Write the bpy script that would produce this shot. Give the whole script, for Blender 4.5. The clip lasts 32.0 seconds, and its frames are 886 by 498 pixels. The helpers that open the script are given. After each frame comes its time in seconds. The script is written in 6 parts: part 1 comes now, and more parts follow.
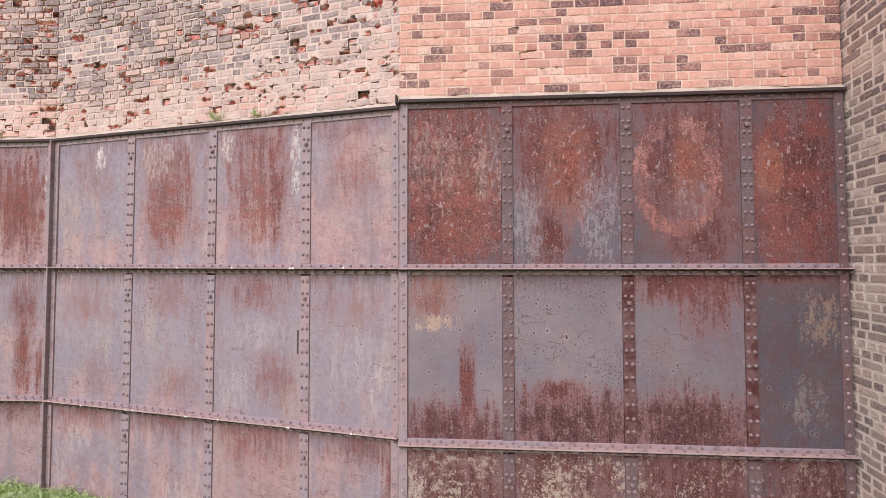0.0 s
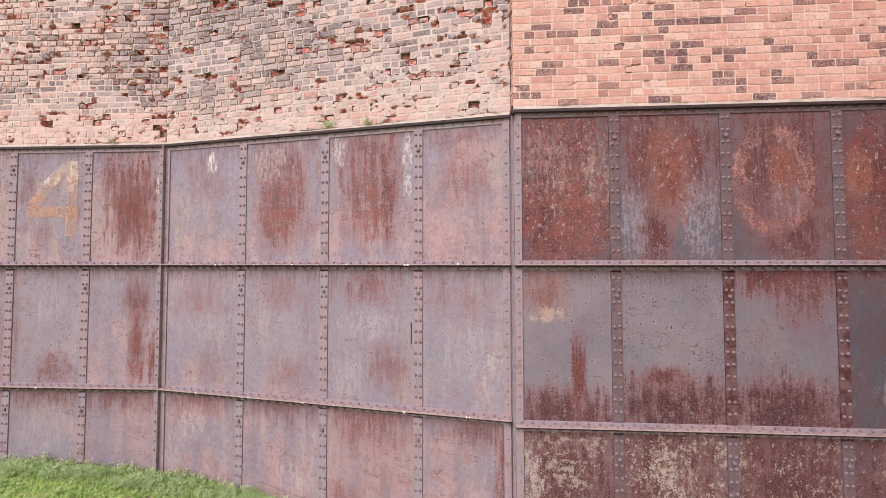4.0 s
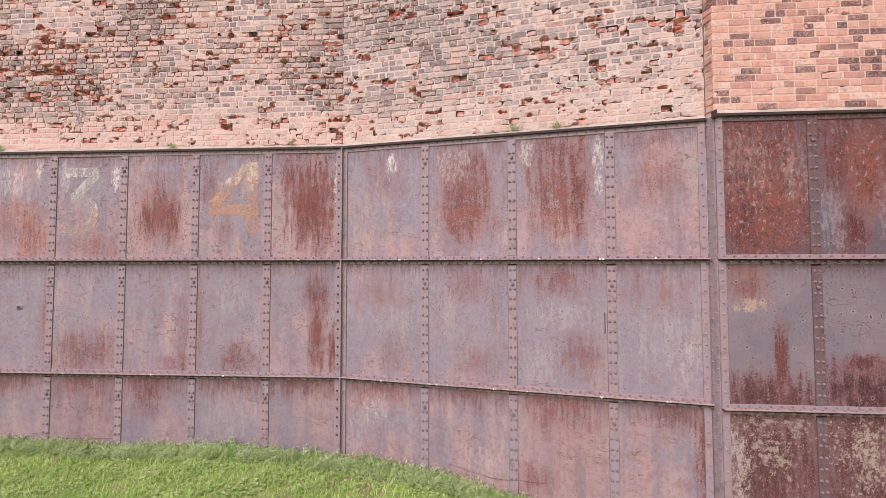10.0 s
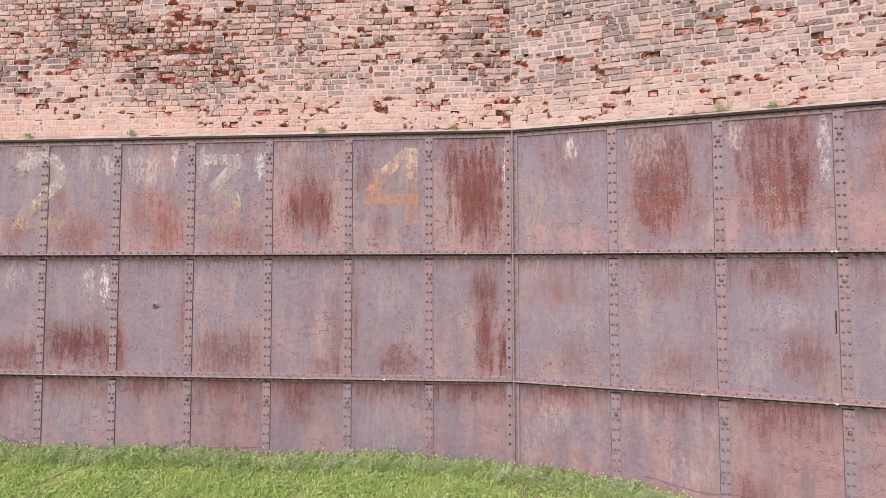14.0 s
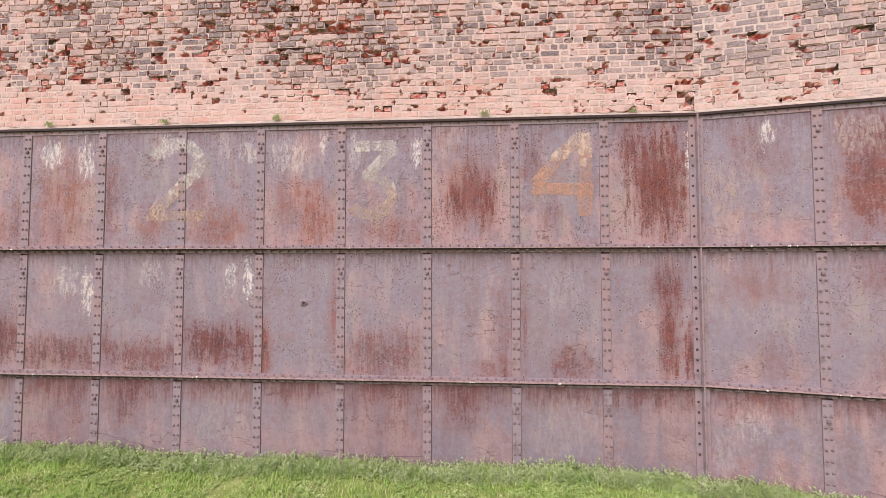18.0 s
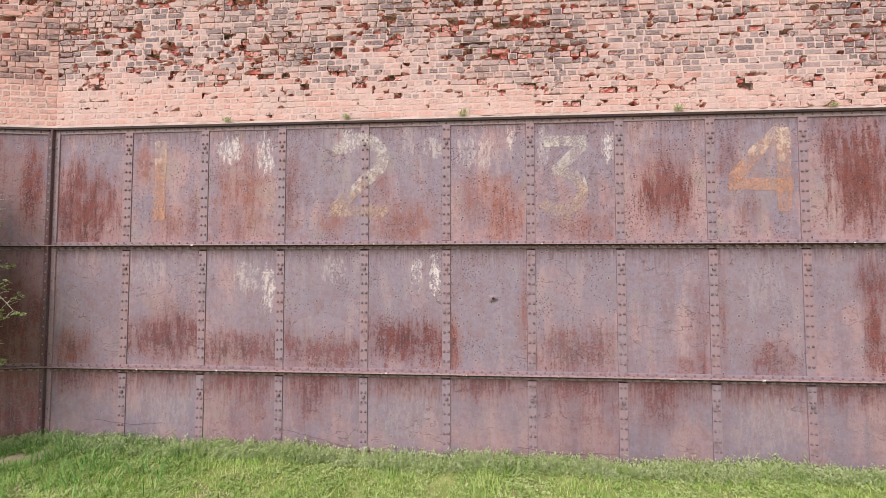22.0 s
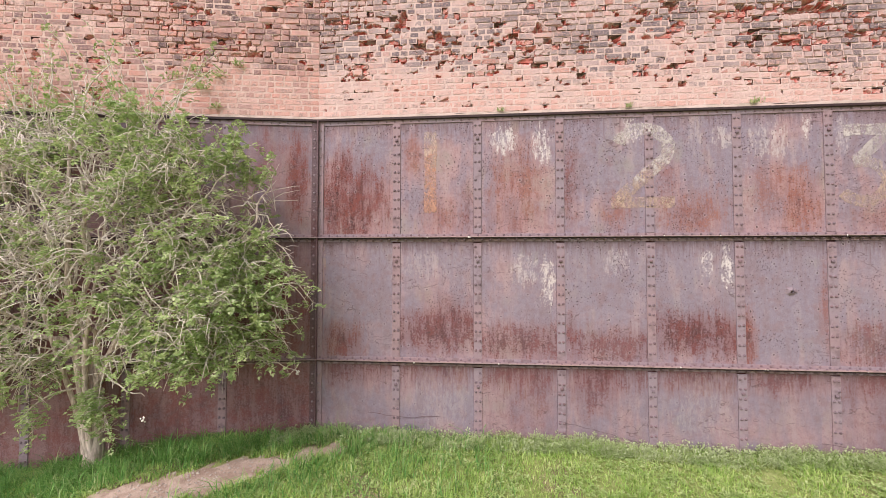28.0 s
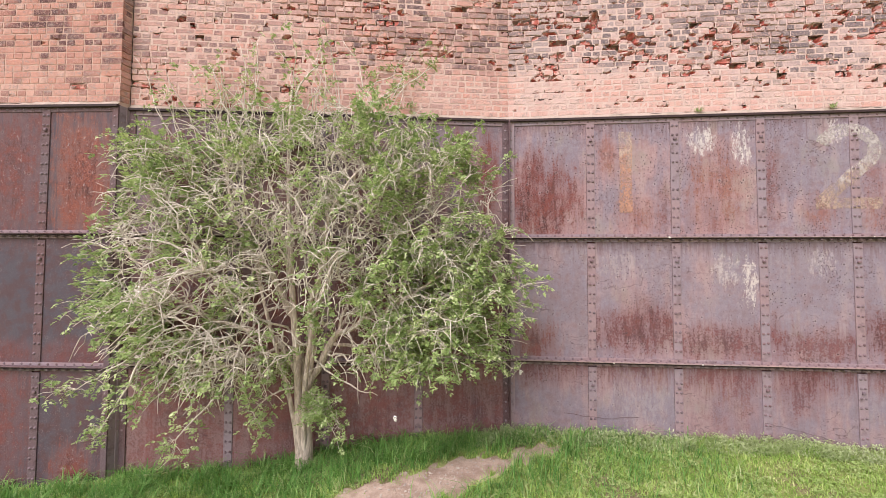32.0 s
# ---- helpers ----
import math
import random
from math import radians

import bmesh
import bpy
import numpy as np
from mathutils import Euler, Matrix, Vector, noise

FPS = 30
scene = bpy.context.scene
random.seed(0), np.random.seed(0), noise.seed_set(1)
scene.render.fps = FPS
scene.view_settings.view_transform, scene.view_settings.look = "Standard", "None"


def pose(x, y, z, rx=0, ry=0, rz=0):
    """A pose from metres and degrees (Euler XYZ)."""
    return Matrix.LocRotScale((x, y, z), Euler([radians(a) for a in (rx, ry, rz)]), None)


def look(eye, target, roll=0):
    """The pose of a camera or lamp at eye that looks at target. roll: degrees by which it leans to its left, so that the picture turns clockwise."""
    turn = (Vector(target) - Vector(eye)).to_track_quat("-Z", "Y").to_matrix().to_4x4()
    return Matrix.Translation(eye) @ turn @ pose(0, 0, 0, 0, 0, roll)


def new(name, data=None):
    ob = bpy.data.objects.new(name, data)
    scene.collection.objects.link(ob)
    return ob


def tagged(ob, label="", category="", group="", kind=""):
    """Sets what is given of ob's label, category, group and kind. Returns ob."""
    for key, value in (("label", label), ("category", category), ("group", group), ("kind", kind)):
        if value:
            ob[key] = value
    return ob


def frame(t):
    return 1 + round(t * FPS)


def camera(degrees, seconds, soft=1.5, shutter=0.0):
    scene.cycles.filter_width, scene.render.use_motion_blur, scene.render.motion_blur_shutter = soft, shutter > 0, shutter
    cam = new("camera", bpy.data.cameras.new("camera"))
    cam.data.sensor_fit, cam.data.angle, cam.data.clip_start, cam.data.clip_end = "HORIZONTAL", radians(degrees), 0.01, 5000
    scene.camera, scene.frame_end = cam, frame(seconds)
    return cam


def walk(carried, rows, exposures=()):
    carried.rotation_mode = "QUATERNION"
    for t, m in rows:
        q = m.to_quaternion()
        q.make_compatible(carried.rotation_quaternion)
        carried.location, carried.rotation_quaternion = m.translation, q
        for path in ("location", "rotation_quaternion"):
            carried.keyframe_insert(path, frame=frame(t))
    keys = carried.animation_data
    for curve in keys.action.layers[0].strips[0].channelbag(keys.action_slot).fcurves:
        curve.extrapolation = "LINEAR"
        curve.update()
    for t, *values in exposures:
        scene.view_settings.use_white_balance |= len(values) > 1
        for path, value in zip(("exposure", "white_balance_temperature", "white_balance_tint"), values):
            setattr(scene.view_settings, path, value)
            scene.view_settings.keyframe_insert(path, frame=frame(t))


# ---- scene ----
# ---------------------------------------------------------------- camera
cam = camera(97.4, 32.0, soft=0.78)
PATH = [
    (0, (4.955, -4.869, 2.833), (4.713, 0.123, 2.988), -0.11),
    (0.5, (4.842, -4.885, 2.813), (4.600, 0.106, 2.978), -0.06),
    (1, (4.730, -4.918, 2.803), (4.488, 0.074, 2.971), -0.05),
    (1.5, (4.601, -4.962, 2.791), (4.360, 0.030, 2.959), -0.04),
    (2, (4.446, -5.022, 2.784), (4.202, -0.031, 2.950), -0.06),
    (2.5, (4.291, -5.076, 2.784), (4.045, -0.085, 2.948), -0.07),
    (3, (4.112, -5.129, 2.784), (3.868, -0.138, 2.951), -0.06),
    (3.5, (3.921, -5.191, 2.785), (3.673, -0.200, 2.955), -0.05),
    (5.5, (3.374, -5.538, 2.763), (3.124, -0.548, 2.943), -0.09),
    (6, (3.206, -5.596, 2.750), (2.959, -0.605, 2.931), -0.07),
    (6.5, (3.045, -5.629, 2.741), (2.797, -0.638, 2.922), -0.10),
    (7, (2.901, -5.646, 2.732), (2.646, -0.656, 2.914), -0.09),
    (7.5, (2.718, -5.670, 2.726), (2.465, -0.679, 2.903), -0.07),
    (8, (2.490, -5.681, 2.726), (2.233, -0.690, 2.905), -0.10),
    (8.5, (2.236, -5.706, 2.728), (1.975, -0.717, 2.911), -0.12),
    (9, (1.949, -5.728, 2.726), (1.686, -0.738, 2.913), -0.06),
    (9.5, (1.677, -5.722, 2.719), (1.408, -0.732, 2.899), -0.06),
    (10, (1.388, -5.697, 2.710), (1.114, -0.707, 2.889), -0.06),
    (10.5, (1.073, -5.660, 2.700), (0.799, -0.671, 2.882), -0.06),
    (11, (0.764, -5.621, 2.688), (0.484, -0.633, 2.872), -0.09),
    (11.5, (0.452, -5.593, 2.673), (0.164, -0.605, 2.861), -0.13),
    (12, (0.123, -5.560, 2.661), (-0.161, -0.572, 2.850), -0.10),
    (12.5, (-0.211, -5.527, 2.650), (-0.483, -0.538, 2.842), -0.05),
    (13, (-0.507, -5.479, 2.645), (-0.779, -0.490, 2.832), -0.06),
    (13.5, (-0.802, -5.425, 2.645), (-1.076, -0.436, 2.819), -0.09),
    (14, (-1.080, -5.365, 2.646), (-1.355, -0.375, 2.812), -0.10),
    (14.5, (-1.297, -5.292, 2.639), (-1.578, -0.302, 2.796), -0.14),
    (16.5, (-2.366, -5.145, 2.587), (-2.662, -0.157, 2.760), -0.08),
    (17, (-2.680, -5.126, 2.575), (-2.979, -0.138, 2.754), -0.04),
    (17.5, (-2.997, -5.097, 2.562), (-3.306, -0.110, 2.744), -0.03),
    (18, (-3.324, -5.081, 2.552), (-3.637, -0.094, 2.739), -0.07),
    (18.5, (-3.652, -5.086, 2.543), (-3.967, -0.100, 2.724), -0.02),
    (19, (-3.972, -5.111, 2.531), (-4.286, -0.125, 2.717), -0.08),
    (19.5, (-4.284, -5.125, 2.516), (-4.598, -0.139, 2.707), -0.06),
    (20, (-4.588, -5.137, 2.506), (-4.902, -0.151, 2.696), -0.04),
    (20.5, (-4.880, -5.149, 2.504), (-5.198, -0.162, 2.694), -0.05),
    (21, (-5.187, -5.159, 2.500), (-5.512, -0.174, 2.693), -0.03),
    (21.5, (-5.499, -5.173, 2.495), (-5.830, -0.187, 2.685), -0.02),
    (22, (-5.820, -5.201, 2.494), (-6.151, -0.216, 2.685), -0.02),
    (22.5, (-6.142, -5.247, 2.494), (-6.476, -0.262, 2.684), -0.02),
    (23, (-6.449, -5.289, 2.493), (-6.787, -0.304, 2.682), -0.02),
    (23.5, (-6.741, -5.330, 2.492), (-7.080, -0.345, 2.678), -0.05),
    (24, (-7.056, -5.376, 2.491), (-7.397, -0.392, 2.680), 0.01),
    (24.5, (-7.380, -5.425, 2.488), (-7.724, -0.440, 2.666), 0.00),
    (25, (-7.724, -5.451, 2.483), (-8.074, -0.467, 2.657), -0.00),
    (25.5, (-8.065, -5.450, 2.476), (-8.421, -0.465, 2.648), 0.03),
    (27.5, (-9.320, -5.390, 2.434), (-9.726, -0.409, 2.591), 0.01),
    (28, (-9.555, -5.386, 2.422), (-9.968, -0.406, 2.581), 0.02),
    (28.5, (-9.764, -5.396, 2.412), (-10.176, -0.416, 2.571), 0.02),
    (29, (-9.997, -5.393, 2.407), (-10.413, -0.413, 2.562), 0.04),
    (29.5, (-10.258, -5.402, 2.406), (-10.682, -0.423, 2.559), 0.03),
    (30, (-10.543, -5.423, 2.403), (-10.967, -0.443, 2.559), 0.06),
    (30.5, (-10.865, -5.445, 2.401), (-11.303, -0.467, 2.569), 0.06),
    (31, (-11.259, -5.474, 2.399), (-11.704, -0.497, 2.567), 0.06),
    (31.5, (-11.740, -5.540, 2.392), (-12.193, -0.564, 2.568), 0.12),
    (32, (-12.250, -5.603, 2.384), (-12.684, -0.626, 2.573), 0.22),
]
walk(cam, [(t, look(eye, target, roll)) for t, eye, target, roll in PATH], exposures=[(0, 0.35, 6330, 14), (7, 0.31, 6450, 16.2), (13, 0.24, 6560, 19), (21, 0.24, 6600, 18.5), (27, 0.27, 6600, 18.5), (32, 0.32, 6600, 18)])

# ---------------------------------------------------------------- light
world = bpy.data.worlds.new("overcast_sky")
scene.world = world
world.use_nodes = True
wn = world.node_tree
sky = wn.nodes.new("ShaderNodeTexSky")
sky.sky_type, sky.sun_disc = "NISHITA", False
sky.sun_elevation, sky.sun_rotation = radians(47), radians(220)
sky.air_density, sky.dust_density = 1.0, 1.0
haze = wn.nodes.new("ShaderNodeHueSaturation")
haze.inputs["Saturation"].default_value = 0.25
wn.links.new(sky.outputs[0], haze.inputs["Color"])
wn.links.new(haze.outputs[0], wn.nodes["Background"].inputs[0])
wn.nodes["Background"].inputs[1].default_value = 0.15
sun = new("sun", bpy.data.lights.new("sun", "SUN"))
sun.data.energy, sun.data.angle, sun.data.color = 2.7, radians(44), (1.0, 0.955, 0.93)
sun.matrix_world = look((-14, -21, 25), (-4, 0, 0))


# ---------------------------------------------------------------- node helpers
class Nodes:
    """Short forms for building a node material."""

    def __init__(self, name):
        self.mat = bpy.data.materials.new(name)
        self.mat.use_nodes = True
        self.t = self.mat.node_tree
        self.bsdf = self.t.nodes["Principled BSDF"]

    def put(self, sock, v):
        if isinstance(v, bpy.types.NodeSocket):
            self.t.links.new(v, sock)
        elif isinstance(v, tuple) and len(v) == 3 and sock.type == "RGBA":
            sock.default_value = (*v, 1)
        else:
            sock.default_value = v

    def math(self, op, a, b=0.0, c=0.0, clamp=False):
        n = self.t.nodes.new("ShaderNodeMath")
        n.operation, n.use_clamp = op, clamp
        for k, v in enumerate((a, b, c)):
            self.put(n.inputs[k], v)
        return n.outputs[0]

    def vec(self, op, a, b=(0, 0, 0), scale=1.0):
        n = self.t.nodes.new("ShaderNodeVectorMath")
        n.operation = op
        self.put(n.inputs[0], a)
        self.put(n.inputs[1], b)
        n.inputs[3].default_value = scale
        return n.outputs[0]

    def split(self, v):
        n = self.t.nodes.new("ShaderNodeSeparateXYZ")
        self.put(n.inputs[0], v)
        return n.outputs

    def flat(self, v):
        """The x and z of a vector, as a plane's two coordinates."""
        x, _, z = self.split(v)
        n = self.t.nodes.new("ShaderNodeCombineXYZ")
        self.put(n.inputs[0], x)
        self.put(n.inputs[1], z)
        return n.outputs[0]

    def coords(self, kind="Object"):
        return self.t.nodes.new("ShaderNodeTexCoord").outputs[kind]

    def noise(self, v, scale, detail=3.0, rough=0.55):
        n = self.t.nodes.new("ShaderNodeTexNoise")
        self.put(n.inputs["Vector"], v)
        n.inputs["Scale"].default_value, n.inputs["Detail"].default_value, n.inputs["Roughness"].default_value = scale, detail, rough
        return n.outputs["Fac"]

    def voronoi(self, v, scale):
        n = self.t.nodes.new("ShaderNodeTexVoronoi")
        n.voronoi_dimensions = "2D"
        self.put(n.inputs["Vector"], v)
        n.inputs["Scale"].default_value = scale
        return n.outputs["Distance"], n.outputs["Color"]

    def smooth(self, v, lo, hi, a=0.0, b=1.0):
        n = self.t.nodes.new("ShaderNodeMapRange")
        n.interpolation_type = "SMOOTHSTEP"
        for k, x in enumerate((v, lo, hi, a, b)):
            self.put(n.inputs[k], x)
        return n.outputs[0]

    def mix(self, f, a, b, blend="MIX"):
        n = self.t.nodes.new("ShaderNodeMix")
        n.data_type, n.blend_type = "RGBA", blend
        self.put(n.inputs["Factor"], f)
        self.put(n.inputs[6], a)
        self.put(n.inputs[7], b)
        return n.outputs[2]

    def ramp(self, f, stops):
        n = self.t.nodes.new("ShaderNodeValToRGB")
        while len(n.color_ramp.elements) < len(stops):
            n.color_ramp.elements.new(0.5)
        for e, (p, c) in zip(n.color_ramp.elements, stops):
            e.position, e.color = p, (*c, 1)
        self.put(n.inputs[0], f)
        return n.outputs[0]

    def prop(self, name):
        n = self.t.nodes.new("ShaderNodeAttribute")
        n.attribute_type, n.attribute_name = "OBJECT", name
        return n.outputs["Vector"]

    def chance(self, island=False):
        if island:
            return self.t.nodes.new("ShaderNodeNewGeometry").outputs["Random Per Island"]
        return self.t.nodes.new("ShaderNodeObjectInfo").outputs["Random"]

    def finish(self, colour, rough=0.8, bump=None, strength=0.4, distance=0.01, spec=0.3):
        self.put(self.bsdf.inputs["Base Color"], colour)
        self.put(self.bsdf.inputs["Roughness"], rough)
        self.bsdf.inputs["Specular IOR Level"].default_value = spec
        if bump is not None:
            n = self.t.nodes.new("ShaderNodeBump")
            n.inputs["Strength"].default_value, n.inputs["Distance"].default_value = strength, distance
            self.put(n.inputs["Height"], bump)
            self.t.links.new(n.outputs[0], self.bsdf.inputs["Normal"])
        return self.mat


# ---------------------------------------------------------------- materials
def iron_plate_material():
    """Old oxide-painted plate: grey-mauve bloom, speckled rust with run-down streaks, worn pale paint, shot pits."""
    n = Nodes("weathered_iron_plate")
    obj = n.coords()
    rnd = n.chance()
    p = n.vec("ADD", obj, n.vec("SCALE", n.vec("ADD", rnd, (0.13, 0.41, 0.77)), scale=31.0))
    hw, hh, cool = n.split(n.prop("half_size"))
    x, _, z = n.split(obj)
    nx, nz = n.math("DIVIDE", x, hw), n.math("DIVIDE", z, hh)
    big, mid, fine = n.noise(p, 1.7, 3), n.noise(p, 6.5, 5, 0.62), n.noise(p, 48.0, 4, 0.7)
    streak = n.noise(n.vec("MULTIPLY", p, (12.0, 12.0, 1.7)), 1.0, 5, 0.65)
    drip = n.noise(n.vec("MULTIPLY", p, (36.0, 36.0, 4.0)), 1.0, 4, 0.65)
    speck = n.noise(p, 85.0, 2, 0.75)
    pink, dark, pits = n.split(n.prop("tone"))

    def off(v, k):
        return n.math("MULTIPLY", n.math("SUBTRACT", v, 0.5), k)

    def blob(at, size):
        bx, bz, amount = n.split(n.prop(at))
        w, h, hue = n.split(n.prop(size))
        dx = n.math("DIVIDE", n.math("SUBTRACT", nx, bx), w)
        dz = n.math("DIVIDE", n.math("SUBTRACT", nz, bz), h)
        r = n.math("SQRT", n.math("ADD", n.math("POWER", n.math("ABSOLUTE", dx), 2.6), n.math("POWER", n.math("ABSOLUTE", dz), 2.6)))
        return n.math("SUBTRACT", 1.0, r), amount, hue

    ragged = n.math("ADD", n.math("ADD", off(streak, 3.2), off(mid, 2.4)), n.math("ADD", off(fine, 4.6), off(drip, 2.4)))
    # a bluish bloom high on the plate, warmer oxide towards its foot, in soft vertical washes
    wash = n.noise(n.vec("MULTIPLY", p, (5.0, 5.0, 0.9)), 1.0, 4, 0.6)
    warm = n.math("ADD", n.math("ADD", big, off(pink, 0.75)), n.math("ADD", off(wash, 1.1), n.math("MULTIPLY", nz, -0.10)))
    base = n.mix(n.smooth(warm, 0.30, 0.70), (0.268, 0.222, 0.268), (0.405, 0.250, 0.250))
    base = n.mix(n.math("MULTIPLY", n.smooth(wash, 0.52, 0.68), 0.40), base, (0.41, 0.335, 0.325))
    base = n.mix(n.math("MULTIPLY", n.smooth(wash, 0.48, 0.33), 0.45), base, (0.245, 0.160, 0.165))
    base = n.mix(n.math("MULTIPLY", n.smooth(drip, 0.53, 0.68), 0.22), base, (0.225, 0.130, 0.135))
    base = n.mix(n.math("MULTIPLY", n.smooth(mid, 0.50, 0.66), 0.42), base, (0.27, 0.150, 0.150))
    base = n.mix(n.math("MULTIPLY", n.smooth(fine, 0.53, 0.64), 0.36), base, (0.165, 0.095, 0.102))
    base = n.mix(n.math("MULTIPLY", n.smooth(fine, 0.45, 0.34), 0.18), base, (0.47, 0.38, 0.39))
    blot = n.noise(p, 17.0, 4, 0.65)
    base = n.mix(n.math("MULTIPLY", n.smooth(blot, 0.52, 0.64), 0.32), base, (0.20, 0.125, 0.135))
    base = n.mix(n.math("MULTIPLY", n.smooth(blot, 0.46, 0.36), 0.18), base, (0.46, 0.375, 0.39))
    # thin grey-green film in places
    film = n.math("MULTIPLY", n.smooth(n.noise(p, 2.3, 3), 0.52, 0.68), n.smooth(wash, 0.40, 0.62))
    base = n.mix(n.math("MULTIPLY", film, 0.42), base, (0.285, 0.262, 0.225))
    base = n.mix(n.math("MULTIPLY", cool, 1.0, clamp=True), base, n.mix(n.smooth(n.math("ADD", big, off(fine, 0.5)), 0.35, 0.65), (0.238, 0.198, 0.236), (0.310, 0.252, 0.272)))
    base = n.mix(dark, base, n.mix(n.smooth(mid, 0.4, 0.6), (0.062, 0.054, 0.069), (0.078, 0.041, 0.046)))
    # grime gathered under the rail, in runs
    top = n.math("MULTIPLY", n.smooth(n.math("ADD", nz, n.math("MULTIPLY", drip, 0.9)), 1.10, 1.5), 0.65)
    base = n.mix(top, base, (0.15, 0.085, 0.09))
    rust_deep = n.mix(n.smooth(mid, 0.38, 0.62), (0.075, 0.021, 0.020), (0.205, 0.058, 0.050))
    rust_warm = n.mix(n.smooth(fine, 0.4, 0.62), (0.165, 0.045, 0.036), (0.36, 0.130, 0.088))
    height, rusted = fine, None
    for at, size in (("rust_one", "rust_one_size"), ("rust_two", "rust_two_size"), ("rust_three", "rust_three_size")):
        inside, amount, hue = blob(at, size)
        m = n.math("ADD", n.math("ADD", n.math("MULTIPLY", inside, 1.2), ragged), n.math("MULTIPLY", n.math("SUBTRACT", amount, 0.85), 0.8))
        soft = n.math("MULTIPLY", n.smooth(n.math("ADD", inside, n.math("ADD", off(streak, 1.6), off(drip, 1.2))), -0.55, 0.70), n.math("MULTIPLY", amount, 0.74))
        base = n.mix(soft, base, n.mix(n.math("MULTIPLY", hue, 0.8, clamp=True), (0.235, 0.100, 0.098), (0.37, 0.155, 0.110)))
        m = n.math("MULTIPLY", n.smooth(m, 0.10, 1.05), n.math("MINIMUM", n.math("MULTIPLY", amount, 1.1), 0.95))
        rust = n.mix(n.math("MULTIPLY", hue, n.smooth(n.math("ADD", mid, n.math("MULTIPLY", fine, 0.6)), 0.66, 0.92)), rust_deep, rust_warm)
        rust = n.mix(n.math("MULTIPLY", hue, -1.0, clamp=True), rust, n.mix(n.smooth(fine, 0.42, 0.58), (0.040, 0.014, 0.017), (0.110, 0.043, 0.046)))
        base = n.mix(m, base, rust)
        rusted = m if rusted is None else n.math("MAXIMUM", rusted, m)
        height = n.math("ADD", height, n.math("MULTIPLY", m, n.math("MULTIPLY", mid, 1.2)))
    # pitted scale: fine dark pocks wherever the rust has taken hold
    pock = n.noise(p, 62.0, 3, 0.7)
    base = n.mix(n.math("MULTIPLY", n.math("MULTIPLY", n.smooth(pock, 0.47, 0.36), rusted), n.math("ADD", n.math("MULTIPLY", dark, 0.45, clamp=True), 0.20)), base, (0.030, 0.011, 0.012))
    base = n.mix(n.math("MULTIPLY", n.math("MULTIPLY", n.smooth(pock, 0.56, 0.66), rusted), 0.30), base, (0.34, 0.17, 0.145))
    # blisters of grey paint left standing in the rust
    left = n.noise(n.vec("MULTIPLY", p, (30.0, 30.0, 17.0)), 1.0, 3, 0.6)
    base = n.mix(n.math("MULTIPLY", n.math("MULTIPLY", n.smooth(left, 0.61, 0.66), rusted), n.math("ADD", n.math("MULTIPLY", dark, 0.55, clamp=True), 0.15)), base, (0.42, 0.345, 0.345))
    # stray flecks of the old skin showing through
    base = n.mix(n.math("MULTIPLY", n.smooth(n.math("ADD", fine, off(speck, 0.6)), 0.60, 0.70), 0.16), base, (0.40, 0.33, 0.34))
    flake = n.noise(n.vec("MULTIPLY", p, (26.0, 26.0, 9.0)), 1.0, 5, 0.72)
    for at, size in (("pale", "pale_size"), ("pale_two", "pale_two_size")):
        inside, amount, hue = blob(at, size)
        m = n.math("ADD", n.math("MULTIPLY", n.math("MINIMUM", inside, 0.6), 0.9), n.math("ADD", n.math("ADD", off(flake, 4.4), off(fine, 3.4)), n.math("ADD", off(streak, 2.0), off(mid, 1.2))))
        m = n.math("MULTIPLY", n.smooth(m, 0.12, 1.05), n.math("MULTIPLY", amount, n.smooth(inside, -0.35, 0.25)))
        skin = n.mix(n.math("MULTIPLY", hue, 1.0, clamp=True), (0.66, 0.60, 0.57), (0.47, 0.325, 0.23))
        base = n.mix(m, base, n.mix(n.math("MULTIPLY", hue, -1.0, clamp=True), skin, (0.34, 0.305, 0.345)))
    # hairline cracks in the paint skin
    wave = n.noise(n.vec("MULTIPLY", p, (0.9, 0.9, 1.9)), 1.0, 4, 0.6)
    crack = n.math("MULTIPLY", n.smooth(n.math("ABSOLUTE", n.math("SUBTRACT", wave, 0.5)), 0.0015, 0.0045, 1.0, 0.0), n.smooth(big, 0.50, 0.56))
    base = n.mix(n.math("MULTIPLY", crack, 0.55), base, (0.09, 0.05, 0.053))
    # pale lichen in blotches
    lichen = n.math("MULTIPLY", n.smooth(n.math("ADD", n.math("ADD", n.noise(p, 3.2, 2), off(blot, 1.3)), off(fine, 1.2)), 0.60, 0.72), n.math("MULTIPLY", cool, -1.0, clamp=True))
    base = n.mix(lichen, base, (0.39, 0.315, 0.265))
    # shot pits: small dark dents, and larger ones with a pale rim
    flat = n.flat(p)
    hole = None
    for scale, radius, patch, lo, hi in ((11.0, 0.060, 2.6, 0.36, 0.58), (25.0, 0.112, 1.9, 0.47, 0.66), (16.0, 0.080, 4.0, 0.43, 0.64)):
        d, _ = n.voronoi(n.vec("ADD", flat, (patch, lo, 0.0)), scale)
        r = n.math("MULTIPLY", n.math("MULTIPLY", n.math("ADD", pits, 0.45), radius), n.smooth(n.noise(p, patch, 2), lo, hi))
        dent = n.math("MULTIPLY", n.math("SUBTRACT", r, n.math("ADD", d, off(speck, 0.08))), 22.0, clamp=True)
        hole = dent if hole is None else n.math("MAXIMUM", hole, dent)
    d2, _ = n.voronoi(n.vec("ADD", flat, (3.7, 1.9, 0.0)), 4.6)
